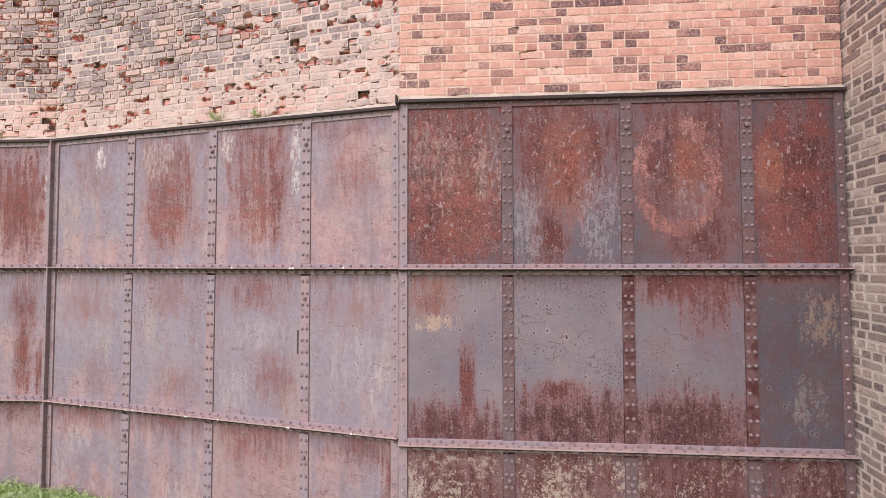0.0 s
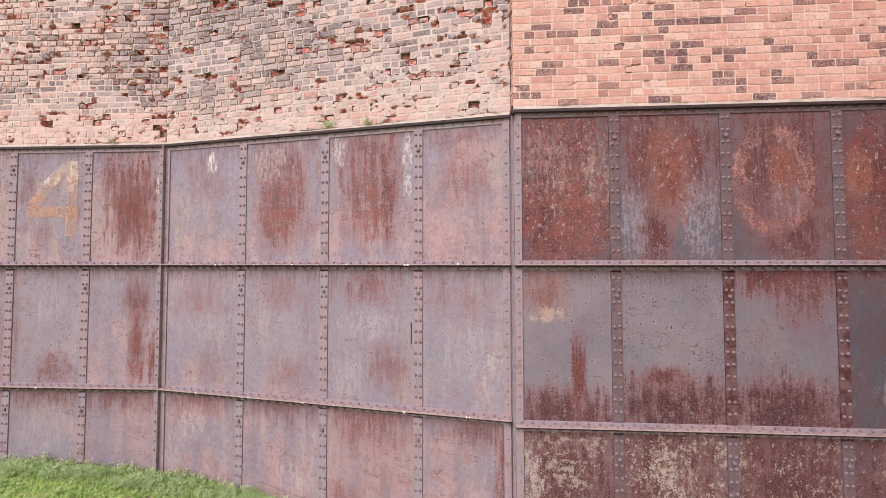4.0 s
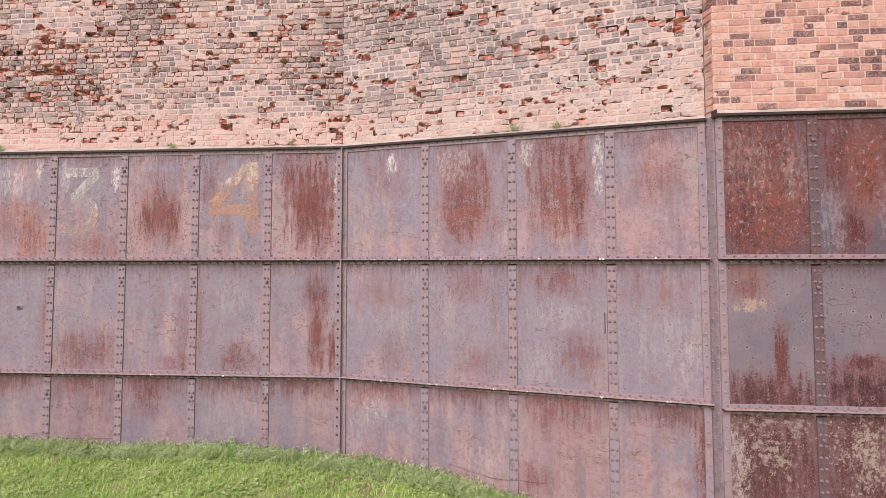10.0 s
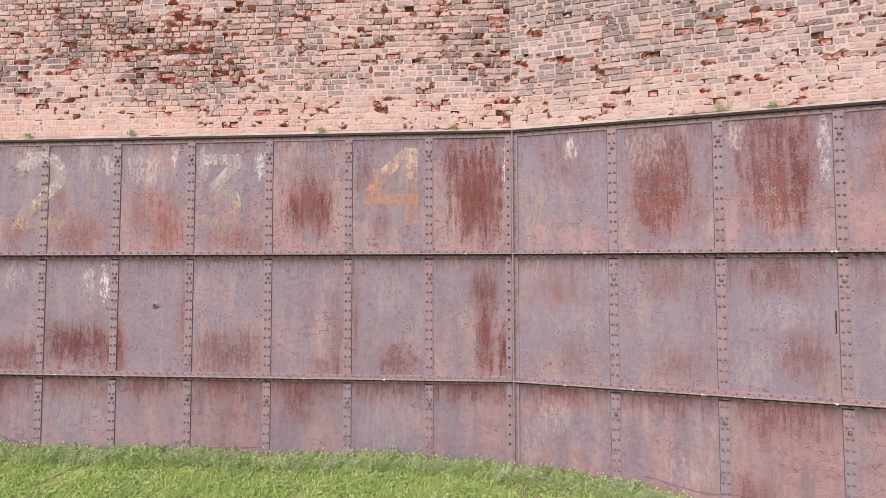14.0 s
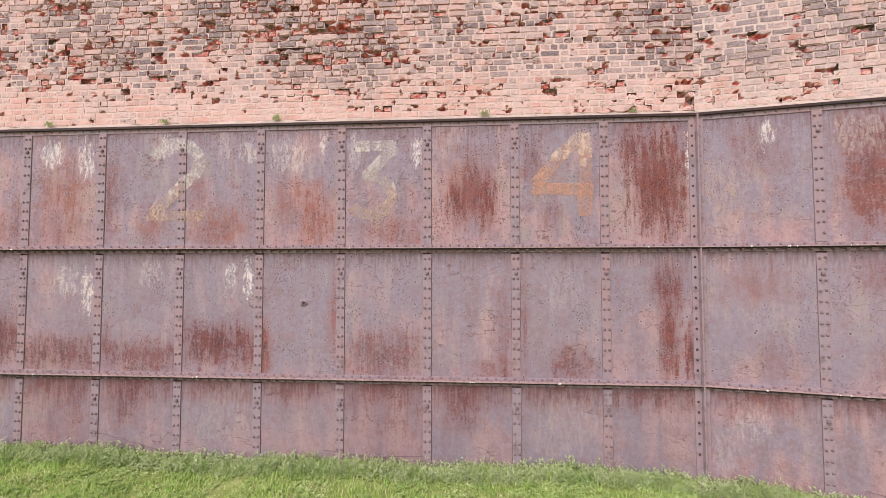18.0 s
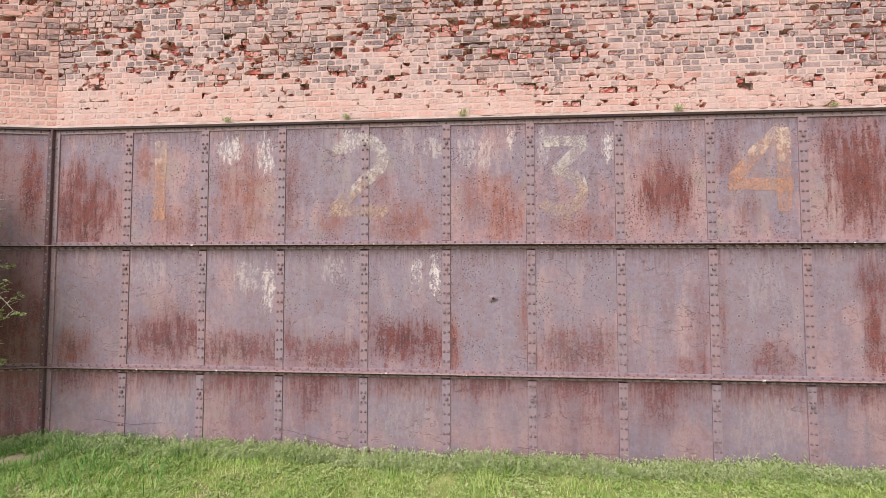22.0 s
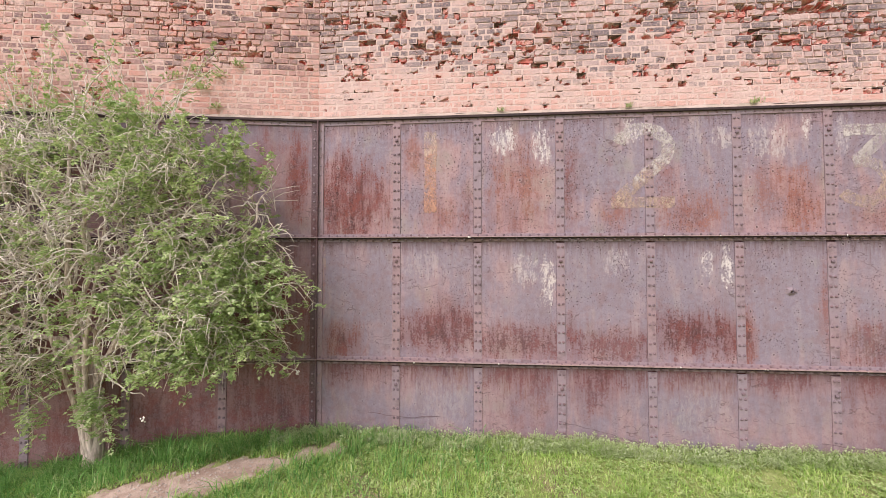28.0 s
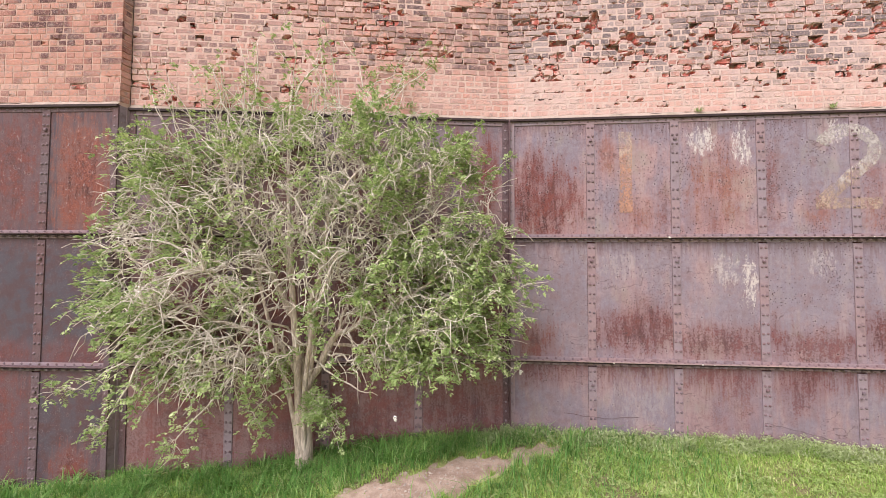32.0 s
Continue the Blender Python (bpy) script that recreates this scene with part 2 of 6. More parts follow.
    here = n.math("MULTIPLY", n.smooth(n.noise(p, 3.3, 1), 0.50, 0.56), n.math("MULTIPLY", n.math("ADD", pits, 0.3), 0.8, clamp=True))
    rim = n.math("MULTIPLY", n.math("MULTIPLY", n.smooth(d2, 0.045, 0.07), n.smooth(d2, 0.085, 0.13, 1.0, 0.0)), here)
    core = n.math("MULTIPLY", n.smooth(d2, 0.03, 0.055, 1.0, 0.0), here)
    base = n.mix(n.math("MULTIPLY", rim, 0.25), base, (0.50, 0.42, 0.42))
    hole = n.math("MAXIMUM", hole, core)
    base = n.mix(n.math("MULTIPLY", hole, 0.82), base, (0.045, 0.018, 0.020))
    base = n.mix(n.math("MULTIPLY", n.smooth(speck, 0.56, 0.68), 0.16), base, (0.50, 0.42, 0.42))
    height = n.math("SUBTRACT", n.math("ADD", height, n.math("MULTIPLY", speck, 0.5)), n.math("MULTIPLY", hole, 2.5))
    return n.finish(base, n.smooth(mid, 0.3, 0.7, 0.6, 0.85), height, 0.6, 0.006, 0.25)


def iron_bar_material(name, cool, warm, scuff=0.35):
    """Straps, rails and posts: the same iron, more evenly brown, with scuffed edges and rust runs."""
    n = Nodes(name)
    p = n.coords("Object")
    p = n.vec("ADD", p, n.vec("SCALE", n.vec("ADD", n.chance(), (0.2, 0.5, 0.9)), scale=17.0))
    big, mid, fine = n.noise(p, 1.7, 3), n.noise(p, 9.0, 5, 0.6), n.noise(p, 70.0, 3, 0.65)
    base = n.mix(n.smooth(big, 0.35, 0.65), cool, warm)
    base = n.mix(n.math("MULTIPLY", n.smooth(mid, 0.5, 0.7), 0.7), base, tuple(c * 0.55 for c in warm))
    base = n.mix(n.math("MULTIPLY", n.smooth(fine, 0.5, 0.72), scuff), base, (0.40, 0.31, 0.305))
    return n.finish(base, 0.72, n.math("ADD", fine, mid), 0.45, 0.005, 0.3)


def rust_bar_material():
    """Straps on the darker plates: deep red-brown scale."""
    n = Nodes("scaled_rust_bar")
    p = n.vec("ADD", n.coords("Object"), n.vec("SCALE", n.vec("ADD", n.chance(), (0.2, 0.5, 0.9)), scale=17.0))
    mid, fine = n.noise(p, 7.0, 5, 0.65), n.noise(p, 60.0, 3, 0.65)
    base = n.mix(n.smooth(mid, 0.4, 0.62), (0.15, 0.082, 0.084), (0.075, 0.022, 0.022))
    base = n.mix(n.math("MULTIPLY", n.smooth(fine, 0.55, 0.75), 0.4), base, (0.30, 0.20, 0.18))
    return n.finish(base, 0.75, n.math("ADD", fine, mid), 0.5, 0.005, 0.25)


def brick_material(name, island, stops, wash, wash_amount, dark_mark):
    n = Nodes(name)
    w = n.t.nodes.new("ShaderNodeNewGeometry").outputs["Position"]
    zone, mid, fine = n.noise(w, 1.1, 3), n.noise(w, 9.0, 4, 0.65), n.noise(w, 60.0, 3, 0.7)
    _, _, wz = n.split(w)
    rough = wash_amount > 0.31
    sooty = n.smooth(n.math("ADD", n.noise(w, 0.9, 3), n.smooth(wz, 4.6, 5.3, -0.14 if rough else 0.0, 0.03)), 0.40, 0.60, -0.16 if rough else -0.06, (0.32 if name.startswith("brick_pink") else 0.22) if rough else 0.06)
    r = n.math("SUBTRACT", n.chance(island), sooty, clamp=True)
    col = n.ramp(r, stops)
    col = n.mix(n.math("MULTIPLY", n.smooth(mid, 0.45, 0.72), 0.6), col, dark_mark)
    spot = n.noise(w, 30.0, 5, 0.75)
    col = n.mix(n.math("MULTIPLY", n.smooth(spot, 0.50, 0.62), 0.62), col, (0.215, 0.155, 0.155))
    col = n.mix(n.math("MULTIPLY", n.smooth(fine, 0.5, 0.7), 0.30), col, wash)
    grit = n.noise(w, 44.0, 4, 0.7)
    col = n.mix(n.math("MULTIPLY", n.smooth(grit, 0.53, 0.63), 0.5 if rough else 0.35), col, wash)
    smear = n.noise(w, 2.4, 4, 0.6)
    m = n.math("ADD", n.math("ADD", n.math("MULTIPLY", n.math("ADD", zone, smear), 0.5), n.math("MULTIPLY", n.math("SUBTRACT", spot, 0.5), 0.9)), n.smooth(wz, 4.5, 5.25, 0.26 if rough else 0.08, -0.05 if rough else 0.0))
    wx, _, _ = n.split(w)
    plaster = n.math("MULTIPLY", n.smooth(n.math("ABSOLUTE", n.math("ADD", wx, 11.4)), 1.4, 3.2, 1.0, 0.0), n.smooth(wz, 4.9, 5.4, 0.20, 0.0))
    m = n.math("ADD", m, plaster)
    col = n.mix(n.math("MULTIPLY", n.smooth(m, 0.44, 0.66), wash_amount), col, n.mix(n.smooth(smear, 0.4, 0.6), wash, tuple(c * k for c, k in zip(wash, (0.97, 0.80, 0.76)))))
    if rough:
        # grey lichen and soot blotches over the smeared lower courses
        blotch = n.math("MULTIPLY", n.smooth(n.math("ADD", n.noise(w, 6.0, 5, 0.7), n.math("MULTIPLY", n.math("SUBTRACT", spot, 0.5), 0.8)), 0.52, 0.66), 0.62)
        col = n.mix(blotch, col, n.mix(n.smooth(grit, 0.4, 0.6), (0.27, 0.215, 0.20), (0.42, 0.335, 0.305)))
    _, gone, _ = n.split(n.coords())
    inner = n.mix(n.smooth(mid, 0.42, 0.6), (0.54, 0.155, 0.125), (0.68, 0.38, 0.33))
    inner = n.mix(n.math("MULTIPLY", n.smooth(fine, 0.5, 0.66), 0.4), inner, (0.24, 0.10, 0.085))
    if island:
        col = n.mix(n.smooth(n.math("ADD", gone, n.math("MULTIPLY", n.math("SUBTRACT", spot, 0.5), 0.03)), 0.004, 0.014), col, inner)
    return n.finish(col, 0.9, n.math("ADD", mid, fine), 0.7, 0.008, 0.15)


def mortar_material(name, light, deep):
    n = Nodes(name)
    w = n.t.nodes.new("ShaderNodeNewGeometry").outputs["Position"]
    mid, fine = n.noise(w, 5.0, 4, 0.65), n.noise(w, 80.0, 3, 0.7)
    col = n.mix(n.smooth(mid, 0.35, 0.7), light, deep)
    col = n.mix(n.math("MULTIPLY", fine, 0.35), col, (0.36, 0.26, 0.22))
    return n.finish(col, 0.95, n.math("ADD", mid, fine), 0.6, 0.008, 0.1)


def ground_material():
    n = Nodes("turf_soil")
    w = n.t.nodes.new("ShaderNodeNewGeometry").outputs["Position"]
    big, mid, fine = n.noise(w, 0.8, 3), n.noise(w, 7.0, 5, 0.65), n.noise(w, 60.0, 3, 0.7)
    col = n.mix(n.smooth(mid, 0.35, 0.65), (0.24, 0.29, 0.09), (0.37, 0.40, 0.16))
    col = n.mix(n.smooth(n.math("ADD", big, n.math("MULTIPLY", fine, 0.3)), 0.66, 0.8), col, (0.30, 0.21, 0.16))
    return n.finish(col, 0.95, n.math("ADD", mid, fine), 0.8, 0.02, 0.1)


def soil_material():
    n = Nodes("bare_soil")
    w = n.t.nodes.new("ShaderNodeNewGeometry").outputs["Position"]
    mid, fine = n.noise(w, 6.0, 5, 0.65), n.noise(w, 90.0, 3, 0.7)
    col = n.mix(n.smooth(mid, 0.35, 0.65), (0.43, 0.305, 0.245), (0.62, 0.475, 0.395))
    col = n.mix(n.math("MULTIPLY", n.smooth(fine, 0.5, 0.7), 0.5), col, (0.28, 0.20, 0.16))
    return n.finish(col, 0.95, n.math("ADD", mid, fine), 0.9, 0.012, 0.1)


def leafy(name, stops, rough=0.55, through_light=0.35):
    """Blades and leaves: tint by island, some light passing through."""
    n = Nodes(name)
    col = n.ramp(n.chance(True), stops)
    w = n.t.nodes.new("ShaderNodeNewGeometry").outputs["Position"]
    col = n.mix(n.math("MULTIPLY", n.smooth(n.noise(w, 2.2, 3), 0.40, 0.62), 0.55), col, stops[0][1])
    n.finish(col, rough, spec=0.35)
    tr = n.t.nodes.new("ShaderNodeBsdfTranslucent")
    n.t.links.new(col, tr.inputs["Color"])
    mx = n.t.nodes.new("ShaderNodeMixShader")
    mx.inputs[0].default_value = through_light
    n.t.links.new(n.bsdf.outputs[0], mx.inputs[1])
    n.t.links.new(tr.outputs[0], mx.inputs[2])
    n.t.links.new(mx.outputs[0], n.t.nodes["Material Output"].inputs["Surface"])
    return n.mat


def bark_material(name, light, deep, moss):
    n = Nodes(name)
    w = n.t.nodes.new("ShaderNodeNewGeometry").outputs["Position"]
    ridge = n.noise(n.vec("MULTIPLY", w, (40.0, 40.0, 6.0)), 1.0, 4, 0.65)
    mid = n.noise(w, 7.0, 3)
    col = n.mix(n.smooth(ridge, 0.38, 0.62), deep, light)
    col = n.mix(n.math("MULTIPLY", n.smooth(mid, 0.45, 0.7), moss), col, (0.24, 0.25, 0.17))
    return n.finish(col, 0.9, ridge, 0.9, 0.012, 0.15)


def worn_paint(name, colour, second, low, high, cover):
    """Flaked paint that has weathered to a second colour lower down: flakes over the iron, clear between them."""
    n = Nodes(name)
    w = n.t.nodes.new("ShaderNodeNewGeometry").outputs["Position"]
    streak = n.noise(n.vec("MULTIPLY", w, (16.0, 16.0, 4.0)), 1.0, 4, 0.65)
    big, mid, fine = n.noise(w, 2.6, 3), n.noise(w, 9.0, 4, 0.6), n.noise(w, 48.0, 4, 0.7)
    _, _, wz = n.split(w)
    n.finish(n.mix(n.smooth(n.math("ADD", wz, n.math("MULTIPLY", n.math("SUBTRACT", mid, 0.5), 1.6)), low, high), second, colour), 0.85)
    m = n.math("ADD", n.math("ADD", n.math("MULTIPLY", streak, 0.6), n.math("MULTIPLY", mid, 0.5)), n.math("MULTIPLY", fine, 0.7))
    a = n.math("MULTIPLY", n.smooth(m, 0.97 - cover * 0.26, 1.27 - cover * 0.26), n.smooth(big, 0.36, 0.62, 0.22 + 0.2 * cover, 0.35 + 0.4 * cover))
    clear = n.t.nodes.new("ShaderNodeBsdfTransparent")
    mx = n.t.nodes.new("ShaderNodeMixShader")
    n.put(mx.inputs[0], a)
    n.t.links.new(clear.outputs[0], mx.inputs[1])
    n.t.links.new(n.bsdf.outputs[0], mx.inputs[2])
    n.t.links.new(mx.outputs[0], n.t.nodes["Material Output"].inputs["Surface"])
    return n.mat


PLATE, BAR, RUSTBAR = iron_plate_material(), iron_bar_material("weathered_iron_bar", (0.292, 0.230, 0.258), (0.328, 0.224, 0.234)), rust_bar_material()
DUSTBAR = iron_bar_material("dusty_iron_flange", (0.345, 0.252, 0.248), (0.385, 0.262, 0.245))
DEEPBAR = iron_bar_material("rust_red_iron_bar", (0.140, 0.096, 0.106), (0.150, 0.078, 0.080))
# near-black iron: the shade under the flanges is put into this colour
BLACKBAR = iron_bar_material("shade_black_iron_bar", (0.045, 0.031, 0.034), (0.058, 0.032, 0.032), 0.06)
RIVET = iron_bar_material("dark_rivet_iron", (0.20, 0.150, 0.170), (0.225, 0.140, 0.150))
PINK = [(0.0, (0.17, 0.135, 0.145)), (0.15, (0.29, 0.225, 0.225)), (0.36, (0.43, 0.335, 0.325)), (0.46, (0.50, 0.365, 0.35)), (0.66, (0.60, 0.43, 0.40)), (0.80, (0.58, 0.34, 0.30)), (0.95, (0.68, 0.52, 0.48)), (1.0, (0.48, 0.22, 0.18))]
GREY = [(0.0, (0.15, 0.115, 0.125)), (0.25, (0.26, 0.205, 0.21)), (0.55, (0.41, 0.33, 0.325)), (0.68, (0.50, 0.36, 0.34)), (0.82, (0.57, 0.37, 0.33)), (0.95, (0.64, 0.50, 0.46)), (1.0, (0.46, 0.20, 0.165))]
ROSE = [(0.0, (0.14, 0.095, 0.10)), (0.22, (0.27, 0.17, 0.165)), (0.42, (0.46, 0.265, 0.235)), (0.66, (0.60, 0.36, 0.31)), (0.86, (0.62, 0.31, 0.255)), (1.0, (0.68, 0.47, 0.42))]
ORANGE = [(0.0, (0.12, 0.066, 0.072)), (0.22, (0.20, 0.105, 0.105)), (0.29, (0.50, 0.24, 0.20)), (0.5, (0.66, 0.375, 0.31)), (0.8, (0.64, 0.32, 0.25)), (1.0, (0.72, 0.49, 0.42))]
BROWN = [(0.0, (0.11, 0.08, 0.09)), (0.35, (0.20, 0.145, 0.15)), (0.62, (0.34, 0.25, 0.235)), (0.76, (0.55, 0.42, 0.375)), (1.0, (0.66, 0.53, 0.47))]
EMBER = [(p, tuple(c * k for c, k in zip(col, (0.82, 0.76, 0.74)))) for p, col in ORANGE]
BRICKS = {}
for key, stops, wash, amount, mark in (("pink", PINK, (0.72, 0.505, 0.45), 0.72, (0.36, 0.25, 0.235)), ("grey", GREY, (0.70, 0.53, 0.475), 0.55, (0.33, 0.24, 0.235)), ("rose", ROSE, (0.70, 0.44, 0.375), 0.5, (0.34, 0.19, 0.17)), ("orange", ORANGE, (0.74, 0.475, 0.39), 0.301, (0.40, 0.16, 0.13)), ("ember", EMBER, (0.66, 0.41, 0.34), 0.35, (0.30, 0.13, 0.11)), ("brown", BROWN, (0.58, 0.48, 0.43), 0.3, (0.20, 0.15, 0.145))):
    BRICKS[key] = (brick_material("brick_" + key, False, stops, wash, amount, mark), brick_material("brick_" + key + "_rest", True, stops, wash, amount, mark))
MORTAR = {"pink": mortar_material("mortar_pink", (0.75, 0.575, 0.52), (0.65, 0.455, 0.41)), "grey": mortar_material("mortar_grey_pink", (0.70, 0.56, 0.51), (0.58, 0.43, 0.39)), "rose": mortar_material("mortar_rose", (0.74, 0.55, 0.485), (0.64, 0.41, 0.355)), "orange": mortar_material("mortar_orange", (0.76, 0.56, 0.47), (0.70, 0.46, 0.37)), "ember": mortar_material("mortar_ember", (0.66, 0.46, 0.39), (0.58, 0.36, 0.29)), "brown": mortar_material("mortar_pale", (0.82, 0.70, 0.65), (0.74, 0.60, 0.55))}
CEMENT = mortar_material("cement_ledge", (0.56, 0.45, 0.39), (0.36, 0.31, 0.245))
TURF, SOIL = ground_material(), soil_material()
GRASS_SHORT = leafy("short_grass", [(0.0, (0.27, 0.46, 0.09)), (0.5, (0.46, 0.63, 0.17)), (0.85, (0.64, 0.75, 0.27)), (1.0, (0.74, 0.70, 0.42))], 0.6, 0.3)
GRASS_LONG = leafy("long_grass", [(0.0, (0.10, 0.26, 0.055)), (0.55, (0.21, 0.43, 0.10)), (0.9, (0.40, 0.60, 0.20)), (1.0, (0.58, 0.62, 0.34))], 0.6, 0.3)
WEED = leafy("weed_leaf", [(0.0, (0.36, 0.45, 0.19)), (0.6, (0.50, 0.58, 0.31)), (1.0, (0.66, 0.69, 0.46))], 0.6, 0.3)
CLOVER = leafy("clover_leaf", [(0.0, (0.32, 0.45, 0.14)), (0.6, (0.48, 0.60, 0.23)), (1.0, (0.66, 0.71, 0.38))], 0.6, 0.3)
LEAF = leafy("elder_leaf", [(0.0, (0.28, 0.40, 0.145)), (0.5, (0.48, 0.60, 0.245)), (0.85, (0.68, 0.76, 0.39)), (1.0, (0.85, 0.85, 0.58))], 0.55, 0.3)
BARK = bark_material("trunk_bark", (0.78, 0.66, 0.575), (0.46, 0.365, 0.305), 0.03)
TWIG = bark_material("pale_twig_bark", (0.86, 0.775, 0.70), (0.58, 0.50, 0.43), 0.1)
STONE = mortar_material("pebble", (0.62, 0.55, 0.48), (0.40, 0.33, 0.29))
PETAL = mortar_material("petal", (0.85, 0.84, 0.76), (0.80, 0.78, 0.70))
OCHRE = worn_paint("faded_ochre_paint", (0.70, 0.53, 0.42), (0.62, 0.335, 0.225), 3.75, 4.15, 1.0)
CREAM = worn_paint("faded_cream_paint", (0.66, 0.60, 0.55), (0.56, 0.41, 0.32), 3.45, 3.85, 0.97)
REDRING = worn_paint("faded_red_paint", (0.45, 0.215, 0.195), (0.40, 0.18, 0.162), 3.2, 4.0, 0.98)
HOLE = mortar_material("dark_hole", (0.03, 0.02, 0.02), (0.015, 0.01, 0.01))


# ---------------------------------------------------------------- mesh helpers
class Soup:
    """Collects vertices and faces for one mesh."""

    def __init__(self):
        self.v, self.f, self.n = [], [], 0

    def add(self, verts, faces):
        verts = np.asarray(verts, float).reshape(-1, 3)
        self.v.append(verts)
        self.f.extend([tuple(i + self.n for i in f) for f in faces])
        self.n += len(verts)

    def box(self, lo, hi):
        (a, b, c), (d, e, f) = lo, hi
        self.add([(a, b, c), (d, b, c), (d, e, c), (a, e, c), (a, b, f), (d, b, f), (d, e, f), (a, e, f)], BOX_FACES)

    def bevel_box(self, lo, hi, r):
        """A box whose front (-y) face is chamfered all round."""
        (a, b, c), (d, e, f) = lo, hi
        self.add([(a, b + r, c), (d, b + r, c), (d, b + r, f), (a, b + r, f), (a + r, b, c + r), (d - r, b, c + r), (d - r, b, f - r), (a + r, b, f - r), (a, e, c), (d, e, c), (d, e, f), (a, e, f)],
                 [(4, 5, 6, 7), (0, 1, 5, 4), (1, 2, 6, 5), (2, 3, 7, 6), (3, 0, 4, 7), (0, 8, 9, 1), (1, 9, 10, 2), (2, 10, 11, 3), (3, 11, 8, 0), (8, 11, 10, 9)])

    def rivet(self, at, r, h, axis="y", sign=-1.0):
        v = DOME * (r, r, h * sign)
        v = v[:, (0, 2, 1)] if axis == "y" else v
        self.add(v + np.asarray(at, float), DOME_FACES)

    def mesh(self, name, smooth=False):
        me = bpy.data.meshes.new(name)
        me.from_pydata(np.concatenate(self.v).tolist(), [], self.f)
        me.update()
        if smooth:
            me.shade_smooth()
        return me


BOX_FACES = [(0, 3, 2, 1), (4, 5, 6, 7), (0, 1, 5, 4), (1, 2, 6, 5), (2, 3, 7, 6), (3, 0, 4, 7)]
ang = np.arange(8) * math.pi / 4
DOME = np.concatenate([np.c_[np.cos(ang), np.sin(ang), ang * 0], np.c_[0.72 * np.cos(ang), 0.72 * np.sin(ang), ang * 0 + 0.68], [(0, 0, 1)]])
DOME_FACES = [(k, (k + 1) % 8, 8 + (k + 1) % 8, 8 + k) for k in range(8)] + [(8 + k, 8 + (k + 1) % 8, 16) for k in range(8)]


def part(name, mesh, material, parent, label="", kind=""):
    """Links a mesh as one object under a thing or a part."""
    ob = new(name, mesh)
    if material and not mesh.materials:
        mesh.materials.append(material)
    ob.parent = parent
    return tagged(ob, label, kind=kind)


def thing(name, label, category, at=None, kind="", group=""):
    ob = new(name)
    ob.empty_display_size = 0.2
    if at is not None:
        ob.matrix_world = at
    return tagged(ob, label, category, group, kind)


# ---------------------------------------------------------------- plan
ZT, ZU, ZL, ZB = 4.45, 2.75, 1.04, -1.0
# each stretch of wall, seen from the grass: name, start and end in plan, the joints between plates (world x)
PLAN = {
    "e": ((-22.6, -1.24), (-16.93, -0.95), (-21.33, -20.19, -19.05, -17.91)),
    "d": ((-16.90, -0.82), (-11.80, 0.0), (-15.546, -14.30, -13.054)),
    "c": ((-11.80, 0.0), (-0.43, 0.0), (-10.657, -9.523, -8.405, -7.234, -6.121, -5.002, -3.851, -2.705, -1.57)),
    "b": ((-0.43, 0.0), (4.31, -0.86), (0.835, 2.028, 3.241)),
    "a": ((4.33, -1.0), (8.55, -1.06), (5.404, 6.551, 7.668)),
}


def frame_of(p, q):
    d = Vector(q) - Vector(p)
    return Matrix.Translation((*p, 0)) @ Matrix.Rotation(math.atan2(d.y, d.x), 4, "Z"), d.length


# what marks each plate: rust patches, worn pale paint, tone; places and sizes run from -1 to 1 over the plate
MARKS = {}


def marks(keys, rust=None, rust2=None, rust3=None, pale=None, pale2=None, tone=None, cool=None):
    for key in keys.split():
        m = MARKS.setdefault(key, {})
        for k, v in (("rust", rust), ("rust2", rust2), ("rust3", rust3), ("pale", pale), ("pale2", pale2), ("tone", tone), ("cool", cool)):
            if v is not None:
                m[k] = v


# upper row, stretch c, from the tree towards the dark bay: x, z, half width, half height, amount, warmth
marks("c0u", rust=(-0.05, -0.42, 0.95, 0.66, 0.85, 0.15), rust2=(-0.35, 0.05, 0.3, 0.45, 0.75, 0.05), rust3=(0.3, -0.05, 0.2, 0.4, 0.5, 0.1), tone=(0.56, 0.05, 1.15))
marks("c1u", rust3=(-0.65, 0.35, 0.3, 0.35, 0.45, 1.0), rust=(0.1, -0.65, 0.6, 0.35, 0.4, 0.9), rust2=(0.85, -0.5, 0.2, 0.5, 0.4, 0.3), pale=(-0.1, 0.1, 0.5, 0.9, 0.12, 1.0), tone=(0.46, 0.0, 1.15))
marks("c2u", rust=(0.0, -0.15, 0.8, 0.6, 0.5, 1.0), rust2=(-0.1, -0.75, 0.9, 0.3, 0.3, 0.3), pale=(-0.45, 0.58, 0.42, 0.26, 0.85, 0.0), pale2=(0.65, 0.50, 0.30, 0.36, 0.9, 0.0), tone=(0.46, 0.0, 1.15))
marks("c3u", rust=(-0.9, -0.2, 0.22, 0.6, 0.5, 0.2), rust2=(0.3, -0.6, 0.5, 0.3, 0.4, 1.0), pale=(0.75, 0.68, 0.35, 0.22, 0.7, 0.0), tone=(0.16, 0.0, 1.15))
marks("c4u", rust=(0.0, -0.65, 0.9, 0.4, 0.5, 1.0), rust2=(-0.7, -0.1, 0.3, 0.5, 0.3, 0.8), pale=(0.75, 0.58, 0.28, 0.25, 0.5, 0.1), pale2=(0.1, 0.62, 0.25, 0.3, 0.3, 0.2), tone=(0.26, 0.0, 1.15))
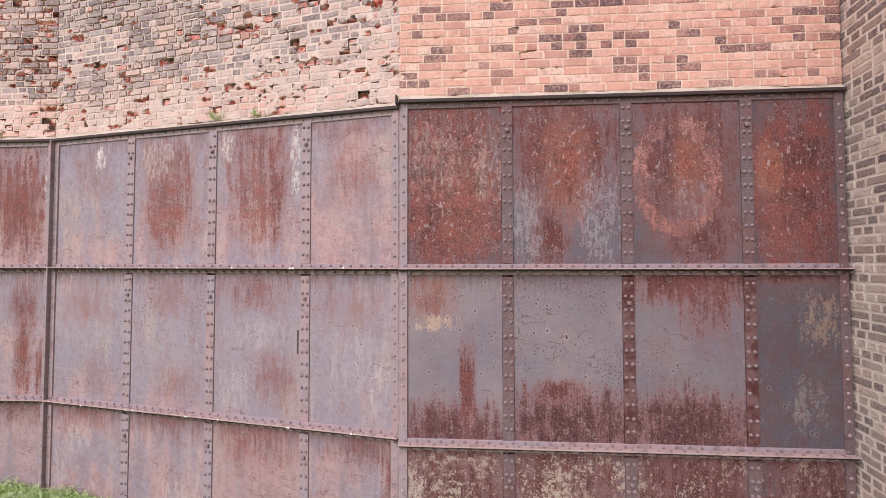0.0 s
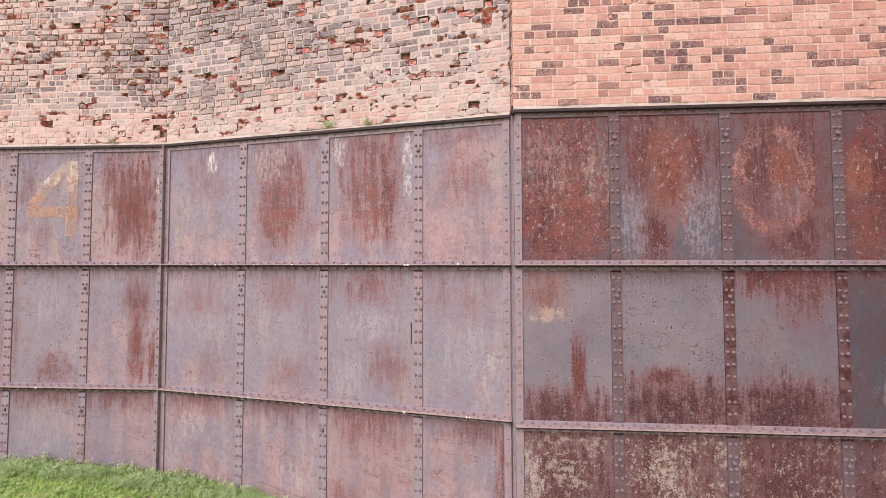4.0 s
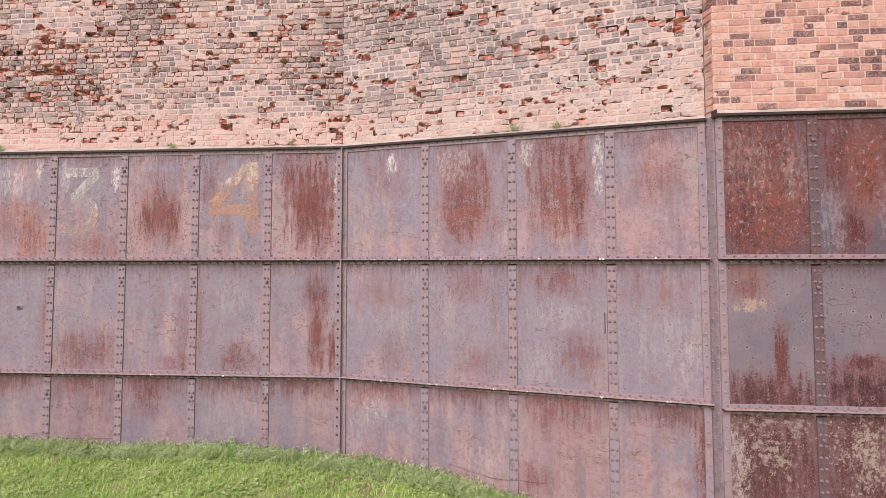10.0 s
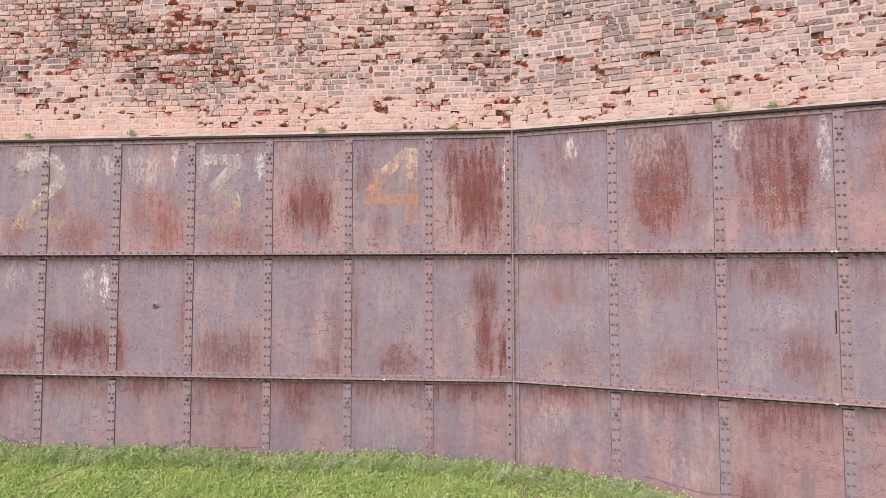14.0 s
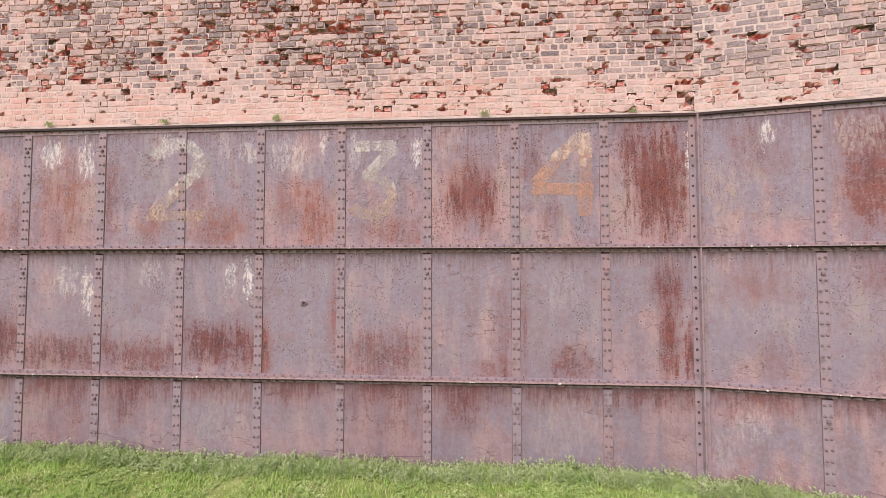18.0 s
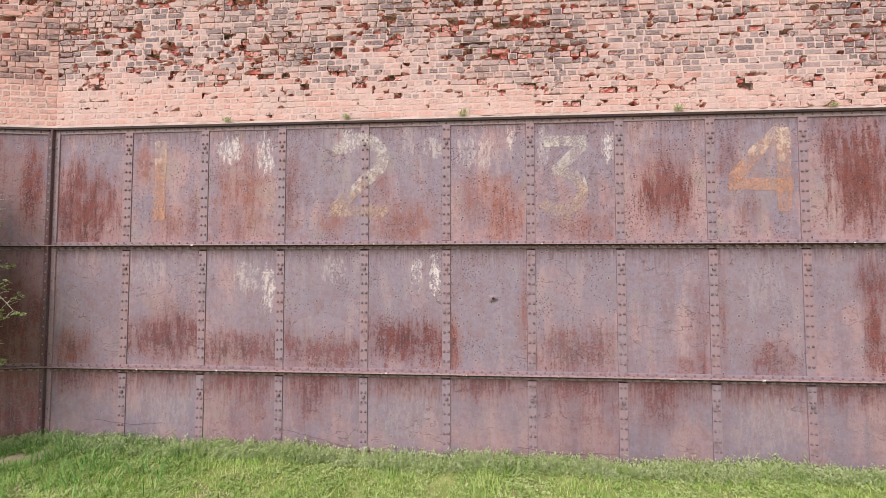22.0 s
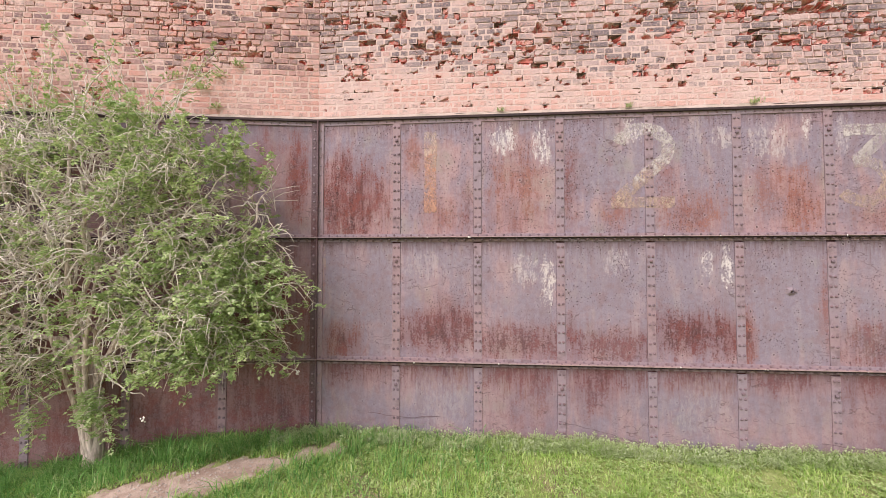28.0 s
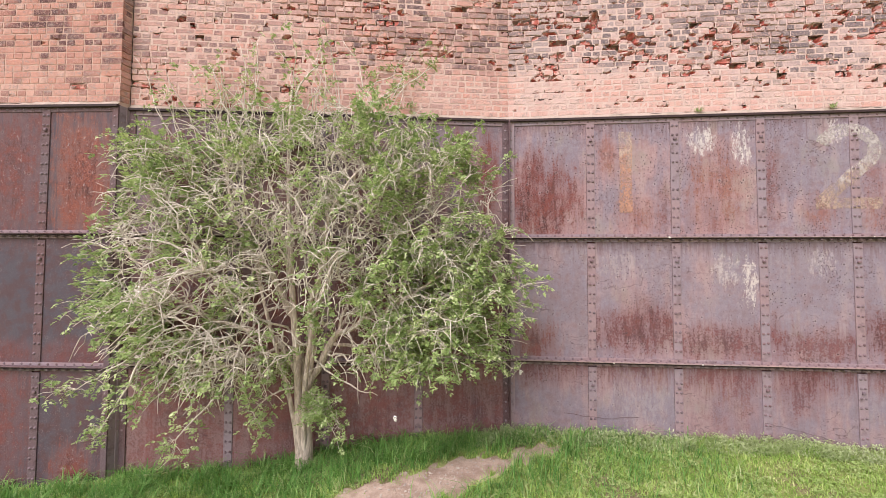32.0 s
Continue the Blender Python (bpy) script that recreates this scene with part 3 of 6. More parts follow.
marks("c5u", rust=(0.45, -0.50, 0.50, 0.50, 0.65, 1.0), rust2=(-0.3, -0.3, 0.6, 0.5, 0.35, 0.9), pale=(-0.35, 0.48, 0.55, 0.32, 0.48, 0.15), pale2=(0.6, 0.68, 0.16, 0.22, 0.75, 0.0), tone=(0.46, 0.0, 1.15))
marks("c6u", rust=(0.3, -0.75, 1.0, 0.3, 0.35, 0.9), pale=(0.85, 0.52, 0.17, 0.28, 0.85, 0.0), pale2=(-0.75, 0.55, 0.2, 0.3, 0.45, 0.1), tone=(0.31, 0.0, 1.15))
marks("c7u", rust=(0.0, -0.10, 0.70, 0.60, 0.70, 0.4), rust2=(-0.35, -0.28, 0.26, 0.34, 0.66, 0.1), rust3=(0.38, -0.25, 0.26, 0.42, 0.75, 0.05), tone=(0.46, 0.0, 1.15))
marks("c8u", rust=(-0.65, 0.3, 0.28, 0.4, 0.45, -0.1), rust2=(-0.2, -0.5, 0.3, 0.25, 0.4, -0.2), pale=(0.0, 0.0, 0.7, 0.7, 0.14, 1.0), tone=(0.30, 0.0, 1.15))
marks("c9u", rust=(0.15, 0.05, 0.70, 0.85, 0.97, 0.1), rust2=(0.1, -0.1, 0.5, 0.5, 0.76, 0.25), rust3=(-0.5, 0.5, 0.25, 0.5, 0.50, 0.0), pale=(0.91, 0.42, 0.17, 0.65, 1.0, 0.0), tone=(0.51, 0.0, 1.15))
# middle row, stretch c
marks("c0m", rust=(-0.3, -0.68, 0.6, 0.32, 0.65, 0.4), rust2=(-0.95, 0.2, 0.15, 0.6, 0.5, 0.8), pale=(-0.95, 0.5, 0.2, 0.5, 0.4, 1.0), tone=(0.3, 0.0, 0.6), cool=0.22)
marks("c1m", rust=(0.0, -0.50, 1.7, 0.36, 0.72, -0.3), rust2=(0.3, -0.2, 0.6, 0.3, 0.35, -0.3), pale=(-0.3, 0.55, 0.7, 0.25, 0.25, 0.2), tone=(0.4, 0.0, 0.9), cool=0.2)
marks("c2m", rust=(0.0, -0.66, 1.7, 0.30, 0.62, -0.2), pale=(0.15, 0.48, 0.40, 0.30, 0.5, 0.15), pale2=(0.78, 0.28, 0.22, 0.45, 0.9, 0.15), tone=(0.40, 0.0, 0.6), cool=0.2)
marks("c3m", rust=(0.2, -0.70, 1.6, 0.30, 0.58, -0.2), rust2=(-0.9, -0.5, 0.2, 0.4, 0.4, 0.0), pale=(0.3, 0.6, 0.35, 0.25, 0.35, 0.0), tone=(0.25, 0.0, 1.1), cool=0.28)
marks("c4m", rust=(0.1, -0.50, 1.7, 0.36, 0.78, -0.25), rust2=(0.9, -0.6, 0.2, 0.4, 0.6, 0.1), pale=(0.30, 0.55, 0.18, 0.28, 0.75, 0.0), pale2=(0.82, 0.52, 0.16, 0.36, 1.0, 0.0), tone=(0.35, 0.0, 1.0), cool=0.25)
marks("c5m", rust=(-0.92, -0.5, 0.2, 0.45, 0.75, 0.6), rust2=(0.95, -0.1, 0.14, 0.7, 0.4, 0.6), tone=(0.15, 0.0, 1.0), cool=0.2)
marks("c6m", rust=(0.1, -0.62, 1.2, 0.40, 0.48, -0.1), tone=(0.3, 0.0, 1.1), cool=0.22)
marks("c7m", rust=(0.8, -0.3, 0.25, 0.8, 0.3, 0.3), rust2=(0.5, -0.85, 0.5, 0.2, 0.4, 0.0), tone=(0.3, 0.0, 0.5), cool=0.1)
marks("c8m", rust=(0.25, -0.70, 0.6, 0.28, 0.56, -0.1), rust2=(-0.9, 0.0, 0.15, 0.9, 0.4, 0.0), pale=(0.0, 0.35, 0.6, 0.4, 0.15, 0.0), tone=(0.25, 0.0, 0.9), cool=0.32)
marks("c9m", rust=(0.32, -0.30, 0.24, 0.75, 0.78, 0.15), rust2=(0.78, -0.55, 0.16, 0.40, 0.82, 0.15), rust3=(0.3, 0.5, 0.45, 0.35, 0.6, -0.2), tone=(0.45, 0.0, 0.8), cool=0.2)
marks("c0l c1l c2l c3l c4l c5l c6l c7l c8l c9l", rust=(0.0, 0.92, 1.3, 0.28, 0.5, -0.4), tone=(0.5, 0.10, 0.25), cool=0.2)
marks("c1l c4l c8l", pale=(0.1, 0.5, 0.9, 0.5, 0.16, 0.2), tone=(0.42, 0.08, 0.3), cool=0.28)
marks("c2l c6l", rust2=(0.2, 0.5, 1.0, 0.6, 0.3, -0.2), tone=(0.55, 0.12, 0.25))
marks("c3l c7l", rust2=(-0.3, 0.75, 0.6, 0.4, 0.5, -0.5), tone=(0.45, 0.12, 0.25))
# stretch b
marks("b0u", rust=(0.1, 0.45, 0.5, 0.4, 0.35, 0.0), pale=(-0.55, -0.35, 0.45, 0.75, 0.40, 0.9), pale2=(0.28, 0.62, 0.16, 0.28, 0.85, 0.0), tone=(0.28, 0.0, 0.6))
marks("b1u", rust=(0.0, 0.05, 0.80, 0.75, 0.68, 0.3), rust2=(0.0, 0.55, 0.8, 0.3, 0.50, -0.2), rust3=(0.0, -0.4, 0.7, 0.45, 0.42, 0.3), pale=(-0.3, 0.55, 0.6, 0.3, 0.35, 0.0), tone=(0.28, 0.0, 0.5))
marks("b2u", rust=(-0.05, 0.10, 0.78, 0.82, 0.68, 0.35), rust2=(-0.2, 0.7, 0.8, 0.3, 0.50, -0.1), rust3=(0.4, 0.1, 0.25, 0.8, 0.67, 0.15), pale=(0.86, 0.45, 0.13, 0.5, 0.6, 0.0), pale2=(-0.75, 0.7, 0.2, 0.25, 0.5, 0.0), tone=(0.33, 0.0, 0.5))
marks("b0m b1m b2m b3m", cool=0.1)
marks("b3u", rust=(-0.1, 0.18, 0.55, 0.40, 0.44, 0.6), rust2=(-0.2, 0.75, 0.8, 0.25, 0.32, 0.0), pale=(0.93, 0.35, 0.12, 0.5, 0.45, 0.0), tone=(0.58, 0.0, 0.5))
marks("b0m", rust=(0.0, 0.5, 0.7, 0.35, 0.28, 0.7), rust2=(0.3, -0.6, 0.6, 0.35, 0.19, 0.3), pale=(0.1, 0.0, 0.7, 0.3, 0.11, 0.2), pale2=(-0.8, 0.5, 0.2, 0.4, 0.18, 0.9), tone=(0.23, 0.0, 0.7), cool=0.2)
marks("b1m", rust=(0.1, 0.60, 0.7, 0.30, 0.33, 0.2), rust2=(0.2, -0.6, 0.7, 0.3, 0.30, 0.3), pale=(0.0, -0.1, 0.9, 0.5, 0.09, 0.4), tone=(0.18, 0.0, 0.8), cool=0.2)
marks("b2m", rust=(0.0, 0.70, 1.0, 0.26, 0.46, 0.1), rust2=(0.45, -0.45, 0.6, 0.40, 0.40, 0.1), pale=(0.0, 0.15, 0.9, 0.22, 0.18, 0.0), pale2=(-0.4, -0.6, 0.5, 0.35, 0.18, 0.1), tone=(0.13, 0.0, 0.7), cool=0.25)
marks("b3m", rust=(0.2, 0.50, 0.5, 0.32, 0.27, 0.7), rust2=(-0.6, 0.6, 0.3, 0.3, 0.24, 0.1), pale=(0.0, -0.2, 0.8, 0.5, 0.16, 0.1), pale2=(0.6, -0.5, 0.3, 0.4, 0.18, 0.1), tone=(0.13, 0.0, 0.5), cool=0.2)
marks("b0l", pale=(-0.1, 0.60, 0.35, 0.25, 0.34, 0.1), pale2=(-0.6, 0.2, 0.3, 0.3, 0.22, 0.2), rust=(0.0, 0.9, 1.0, 0.25, 0.4, 0.1), tone=(0.55, 0.08, 0.2))
marks("b1l", pale=(0.3, 0.0, 0.5, 0.25, 0.3, 0.3), rust=(0.0, 0.9, 1.0, 0.2, 0.4, 0.0), tone=(0.55, 0.08, 0.2))
marks("b2l", rust=(0.1, 0.78, 1.0, 0.3, 0.45, 0.0), rust2=(-0.6, -0.1, 0.4, 0.2, 0.4, 0.3), tone=(0.68, 0.14, 0.2))
marks("b3l", rust=(0.9, 0.3, 0.25, 1.0, 0.8, -0.2), rust2=(0.3, 0.85, 0.8, 0.2, 0.5, -0.2), tone=(0.55, 0.08, 0.2))
# stretch a, the dark bay: real rust, its tone deepened further for corner shade
marks("a0u", rust=(0.05, -0.05, 1.05, 1.1, 1.4, 0.0), rust2=(0.3, -0.2, 0.5, 0.6, 0.6, 0.45), pale=(0.75, 0.25, 0.35, 0.5, 0.21, 0.0), pale2=(-0.3, 0.3, 0.7, 0.5, 0.16, 0.0), tone=(0.5, 0.85, 0.5))
marks("a1u", rust=(-0.05, 0.45, 0.95, 0.75, 1.2, -0.45), rust2=(0.0, 0.15, 0.40, 0.65, 0.9, 0.65), rust3=(-0.3, -0.6, 0.35, 0.4, 0.9, -0.6), pale=(-0.75, -0.45, 0.35, 0.6, 0.54, -1.0), pale2=(0.6, -0.4, 0.45, 0.6, 0.54, -1.0), tone=(0.2, 0.70, 0.4), cool=0.2)
marks("a2u", rust=(0.0, 0.3, 1.0, 0.95, 0.95, -0.5), rust2=(0.05, 0.15, 0.30, 0.40, 0.7, 0.9), rust3=(0.3, -0.6, 0.7, 0.4, 0.8, -0.7), pale=(0.1, -0.25, 0.35, 0.3, 0.56, -1.0), tone=(0.4, 0.8, 0.3), cool=0.3)
marks("a3u", rust=(-0.1, -0.1, 0.95, 1.0, 1.35, -0.1), rust2=(-0.65, 0.1, 0.28, 0.28, 1.1, 1.0), rust3=(-0.4, -0.5, 0.5, 0.4, 0.5, 0.3), tone=(0.6, 0.95, 0.5))
marks("a0m", rust=(0.0, -0.85, 1.2, 0.34, 0.95, -0.8), rust2=(-0.4, 0.68, 0.5, 0.30, 0.6, 0.7), rust3=(0.32, -0.35, 0.16, 0.55, 0.9, -0.4), pale=(-0.3, 0.38, 0.55, 0.10, 0.7, 0.9), tone=(0.0, 0.30, 0.7), cool=0.8)
marks("a1m", rust=(0.1, -0.80, 1.3, 0.44, 1.15, -1.0), rust2=(-0.2, -0.38, 0.5, 0.14, 0.9, -0.5), tone=(0.0, 0.34, 1.0), cool=0.9)
marks("a2m", rust=(0.0, -0.78, 1.3, 0.42, 1.15, -1.0), rust2=(0.0, 0.95, 1.2, 0.34, 1.15, -0.6), rust3=(0.3, 0.6, 0.5, 0.4, 0.6, -0.4), tone=(0.0, 0.44, 0.5), cool=0.8)
marks("a3m", rust=(0.0, 0.95, 1.2, 0.12, 0.8, -0.8), pale=(0.35, 0.45, 0.5, 0.36, 0.35, 1.0), pale2=(0.1, -0.5, 0.5, 0.3, 0.14, 0.0), tone=(0.0, 0.85, 0.4), cool=0.9)
marks("a0l", rust=(0.0, 0.4, 1.2, 0.9, 0.9, -0.7), pale=(-0.7, 0.4, 0.3, 0.5, 0.6, 0.3), tone=(0.5, 0.7, 0.2), cool=-0.75)
marks("a1l", rust=(0.0, 0.3, 1.2, 1.0, 1.0, -0.7), pale=(0.0, 0.45, 0.6, 0.35, 0.4, 0.6), tone=(0.4, 0.8, 0.2), cool=-0.85)
marks("a2l", rust=(0.0, 0.3, 1.2, 1.0, 1.1, -0.8), tone=(0.4, 0.9, 0.2), cool=-0.7)
marks("a3l", rust=(0.3, 0.0, 1.2, 1.2, 1.2, -0.9), tone=(0.4, 0.95, 0.2), cool=-0.5)
# stretches d and e, behind and beyond the tree; their dark tone includes painted tree and corner shade
marks("d0u d1u d2u", rust=(0.0, 0.2, 0.7, 0.7, 0.45, 0.1), tone=(0.5, 0.35, 0.4))
marks("d3u", rust=(0.5, 0.0, 0.25, 0.7, 0.85, 0.3), rust2=(-0.2, 0.3, 0.4, 0.5, 0.4, 0.2), tone=(0.5, 0.25, 0.4))
marks("d0m d1m d2m d3m", rust=(0.0, -0.3, 1.5, 1.0, 0.55, 0.1), tone=(0.7, 0.40, 0.4))
marks("d0l d1l d2l d3l", rust=(0.0, 0.2, 1.5, 1.5, 0.5, 0.2), pale=(0.3, -0.6, 0.5, 0.3, 0.15, 1.0), tone=(0.85, 0.34, 0.15))
marks("e4u", rust=(0.0, -0.1, 0.85, 0.95, 1.0, 0.8), tone=(0.5, 0.9, 0.3))
marks("e3u", rust=(0.3, 0.0, 0.9, 1.0, 0.6, 0.2), tone=(0.4, 0.88, 0.3))
marks("e4m e3m", rust=(0.0, -0.85, 1.1, 0.25, 0.5, -0.3), tone=(0.05, 0.88, 0.3), cool=0.8)
marks("e4l", rust=(0.0, -0.35, 0.6, 0.35, 0.9, 0.3), tone=(0.65, 0.9, 0.2))
marks("e3l", rust=(0.0, 0.3, 1.1, 0.9, 0.5, 0.1), tone=(0.5, 0.9, 0.2))

ROWS = (("u", ZU, ZT), ("m", ZL, ZU), ("l", ZB, ZL))
rng = np.random.default_rng(5)


def plate_mesh(hw, hh, seed):
    """A rolled plate with a shallow buckle: a grid front on a thin box."""
    g, m = np.linspace(-1, 1, 9), np.linspace(-1, 1, 11)
    s = Soup()
    xs, zs = np.meshgrid(g, m)
    r = np.random.default_rng(seed)
    a, b, c = r.uniform(-0.006, 0.006, 3)
    y = (a * (1 - xs**2) * (1 - zs**2) + b * (1 - xs**2) * zs + c * np.sin(3 * zs + a * 900) * (1 - xs**2)) * 0.8
    v = np.stack([xs * hw, y, zs * hh], -1).reshape(-1, 3)
    f = [(j * 9 + i, j * 9 + i + 1, j * 9 + i + 10, j * 9 + i + 9) for j in range(10) for i in range(8)]
    s.add(v, f)
    rim = [(-hw, 0, -hh), (hw, 0, -hh), (hw, 0, hh), (-hw, 0, hh), (-hw, 0.018, -hh), (hw, 0.018, -hh), (hw, 0.018, hh), (-hw, 0.018, hh)]
    s.add(rim, [(0, 4, 5, 1), (1, 5, 6, 2), (2, 6, 7, 3), (3, 7, 4, 0), (4, 7, 6, 5)])
    return s.mesh("plate", True)


def iron_wall(name, key, label):
    p, q, xs = PLAN[key]
    m, length = frame_of(p, q)
    wall = thing(name, label, "iron wall", m, "structure")
    us = [(x - p[0]) / (q[0] - p[0]) * length for x in xs]
    edges = [0.0] + us + [length]
    bar = DEEPBAR if key in "ae" else BAR
    s = Soup()
    s.box((0, 0.02, ZB), (length, 0.09, ZT))
    part("backing", s.mesh("backing"), RUSTBAR, wall)
    for k in range(len(edges) - 1):
        u0, u1 = edges[k] + (0.0575 if k else 0.0), edges[k + 1] - (0.0575 if k < len(us) else 0.0)
        for row, z0, z1 in ROWS:
            hw, hh = (u1 - u0) / 2, (z1 - z0) / 2 - 0.002
            ob = part("plate", plate_mesh(hw, hh, k * 7 + ord(row) + ord(key)), PLATE, wall)
            ob.location = ((u0 + u1) / 2, 0, (z0 + z1) / 2)
            t = MARKS.get(f"{key}{k}{row}", {})
            ob["half_size"] = (hw, hh, float(t.get("cool", 0.0)))
            for nm, short in (("rust_one", "rust"), ("rust_two", "rust2"), ("rust_three", "rust3"), ("pale", "pale"), ("pale_two", "pale2")):
                r = t.get(short, (0, 0, 1, 1, 0, 0))
                ob[nm], ob[nm + "_size"] = tuple(float(x) for x in (r[0], r[1], r[4])), tuple(float(x) for x in (r[2], r[3], r[5]))
            ob["tone"] = tuple(float(x) for x in t.get("tone", (0.5, 0.2, 0.3)))
    for u in us:
        for row, z0, z1 in ROWS:
            lo, hi = z0 + (0.056 if row != "l" else 0.0), z1 - 0.075
            s = Soup()
            s.bevel_box((-0.055, -0.013, lo - z0), (0.055, 0.004, hi - z0), 0.003)
            strap = part("strap", s.mesh("strap"), RUSTBAR if key == "a" and row == "m" and u > 2.0 else bar, wall)
            strap.location = (u, 0, z0)
            s = Soup()
            z, k = hi - z0 - 0.06, 0
            while z > max(lo - z0, 0.55 if row == "l" else 0) + 0.03:
                for dx in (-0.028, 0.028):
                    if rng.random() > 0.03:
                        s.rivet((dx + rng.normal(0, 0.0015), -0.013, z + rng.normal(0, 0.003)), 0.0185, 0.016)
                if k == 1:
                    s.bevel_box((-0.018, -0.034, z - 0.078), (0.020, -0.013, z - 0.042), 0.005)
                z -= 0.128
                k += 1
            part("rivets", s.mesh("rivets", True), RIVET, strap, kind="stuff")
    for z in (ZU, ZL):
        s = Soup()
        s.bevel_box((0, -0.012, 0.012), (length, 0.003, 0.054), 0.003)
        s.bevel_box((0, -0.012, -0.054), (length, 0.003, -0.012), 0.003)
        n, under, lip = int(length / 0.6), Soup(), Soup()
        for k in range(n):
            w = 0.002 * math.sin(k * 2.3)
            lip.bevel_box((length * k / n, -0.076 + w, 0.001), (length * (k + 1) / n, 0.0, 0.0135), 0.003)
            under.bevel_box((length * k / n, -0.050 - w, -0.0185), (length * (k + 1) / n, 0.0, -0.001), 0.003)
        rail = part("rail", s.mesh("rail"), BAR, wall)
        rail.location = (0, 0, z)
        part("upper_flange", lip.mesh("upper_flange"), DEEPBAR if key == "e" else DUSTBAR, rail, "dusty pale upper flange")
        # painted near-black for the shade line beneath the rail
        part("lower_flange", under.mesh("lower_flange"), BLACKBAR, rail, "lower flange, the rail's underside shade painted in")
        s = Soup()
        for k in range(int(length / 0.117)):
            u = 0.06 + k * 0.117
            if u > length - 0.03:
                break
            s.rivet((u, -0.012, 0.035 + rng.normal(0, 0.002)), 0.0155, 0.012)
            s.rivet((u + 0.05, -0.012, -0.037 + rng.normal(0, 0.002)), 0.0155, 0.012)
            s.rivet((u + 0.055, -0.047, 0.0135), 0.0155, 0.011, "z", 1.0)
            s.rivet((u + 0.055, -0.052, -0.0185), 0.020, 0.026, "z", -1.0)
        part("rivets", s.mesh("rivets", True), RIVET, rail, kind="stuff")
    s = Soup()
    s.bevel_box((0, -0.012, -0.085), (length, 0.003, -0.012), 0.003)
    angle = part("top_angle", s.mesh("top_angle"), bar, wall)
    # top flange: its near-black colour stands for the shade below the overhang
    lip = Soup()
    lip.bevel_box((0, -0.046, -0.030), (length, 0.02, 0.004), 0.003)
    part("flange", lip.mesh("flange"), BLACKBAR, angle, "top flange, shade under the ledge painted in")
    angle.location = (0, 0, ZT)
    s = Soup()
    for k in range(int(length / 0.117)):
        s.rivet((0.06 + k * 0.117, -0.012, -0.05), 0.0155, 0.012)
    part("rivets", s.mesh("rivets", True), RIVET, angle, kind="stuff")
    return wall, length


WALLS = {}
for name, key, label in (("wall_1", "a", "dark bay of riveted iron plates, deeply rusted red-brown"), ("wall_2", "b", "slanting stretch of riveted iron plates, pinkish and rust-stained"),
                         ("wall_3", "c", "long wall of riveted iron plates with faded painted numerals"), ("wall_4", "d", "slanting stretch of riveted iron plates behind the tree"),
                         ("wall_5", "e", "dark bay of riveted iron plates beyond the tree")):
    WALLS[key] = iron_wall(name, key, label)


def corner_post(wall, u, both, empty=False, iron=None):
    """An upright flange where two stretches meet, with a riveted leg on its plate."""
    s = Soup()
    if both:
        s.bevel_box((-0.008, -0.068, ZB), (0.012, 0.0, ZT - 0.016), 0.003)
    s.bevel_box((-0.088, -0.017, ZB), (-0.008, 0.003, ZT - 0.016), 0.003)
    post = part("post", s.mesh("post"), iron or BAR, wall)
    post.location = (u, 0, 0)
    s = Soup()
    for z in np.arange(0.2, ZT - 0.1, 0.128):
        if min(abs(z - ZU), abs(z - ZL)) > 0.08:
            s.rivet((-0.05, -0.017, z), 0.0165, 0.002 if empty and z > ZU else 0.012)
    part("rivets", s.mesh("rivets", True), HOLE if empty else BAR, post, "dark empty rivet holes" if empty else "", "stuff")
    return post


corner_post(WALLS["c"][0], WALLS["c"][1], True, True)
corner_post(WALLS["b"][0], WALLS["b"][1], False)
corner_post(WALLS["d"][0], WALLS["d"][1], True, iron=DEEPBAR)
corner_post(WALLS["e"][0], WALLS["e"][1] + 0.008, False, iron=DEEPBAR)
corner_post(WALLS["a"][0], WALLS["a"][1], False, iron=DEEPBAR)
for key in "abcd":
    corner_post(WALLS[key][0], 0.088 + 0.004, False, iron=DEEPBAR if key == "d" else BAR)


def short_return(name, p, q, label):
    """The narrow plate that steps out from a slanting stretch to a bay, with its two rows of rivets."""
    m, length = frame_of(p, q)
    w = thing(name, label, "iron wall", m, "structure")
    s = Soup()
    s.box((0, 0, ZB), (length, 0.02, ZT))
    plate = part("plate", s.mesh("plate"), BAR, w)
    s = Soup()
    s.bevel_box((length - 0.05, -0.01, ZB), (length, 0.0, ZT), 0.003)
    part("strap", s.mesh("strap"), BAR, w)
    s = Soup()
    for z in np.arange(0.2, ZT - 0.1, 0.128):
        s.rivet((length - 0.025, -0.01, z), 0.013, 0.010)
        s.rivet((0.03, 0.0, z + 0.06), 0.013, 0.010)
    part("rivets", s.mesh("rivets", True), BAR, plate, kind="stuff")


short_return("wall_6", (4.312, -0.86), (4.332, -0.998), "narrow riveted iron return at the dark bay")
short_return("wall_7", (-16.928, -0.948), (-16.902, -0.82), "narrow riveted iron return beside the tree")


# a torn dent in the long wall, and a small bracket plate beside a strap of the slanting one
s, r = Soup(), np.random.default_rng(14)
for k in range(9):
    a0, a1 = k * 0.698, k * 0.698 + 0.62
    q, lift = r.uniform(0.05, 0.095), r.uniform(0.008, 0.03)
    s.add([(0.022 * math.cos(a0), -0.006 - lift, 0.018 * math.sin(a0)), (0.022 * math.cos(a1), -0.006 - lift, 0.018 * math.sin(a1)), (q * math.cos(a1), -0.001, 0.7 * q * math.sin(a1)), (q * 1.1 * math.cos(a0), -0.001, 0.75 * q * math.sin(a0))], [(0, 1, 2, 3), (3, 2, 1, 0)])
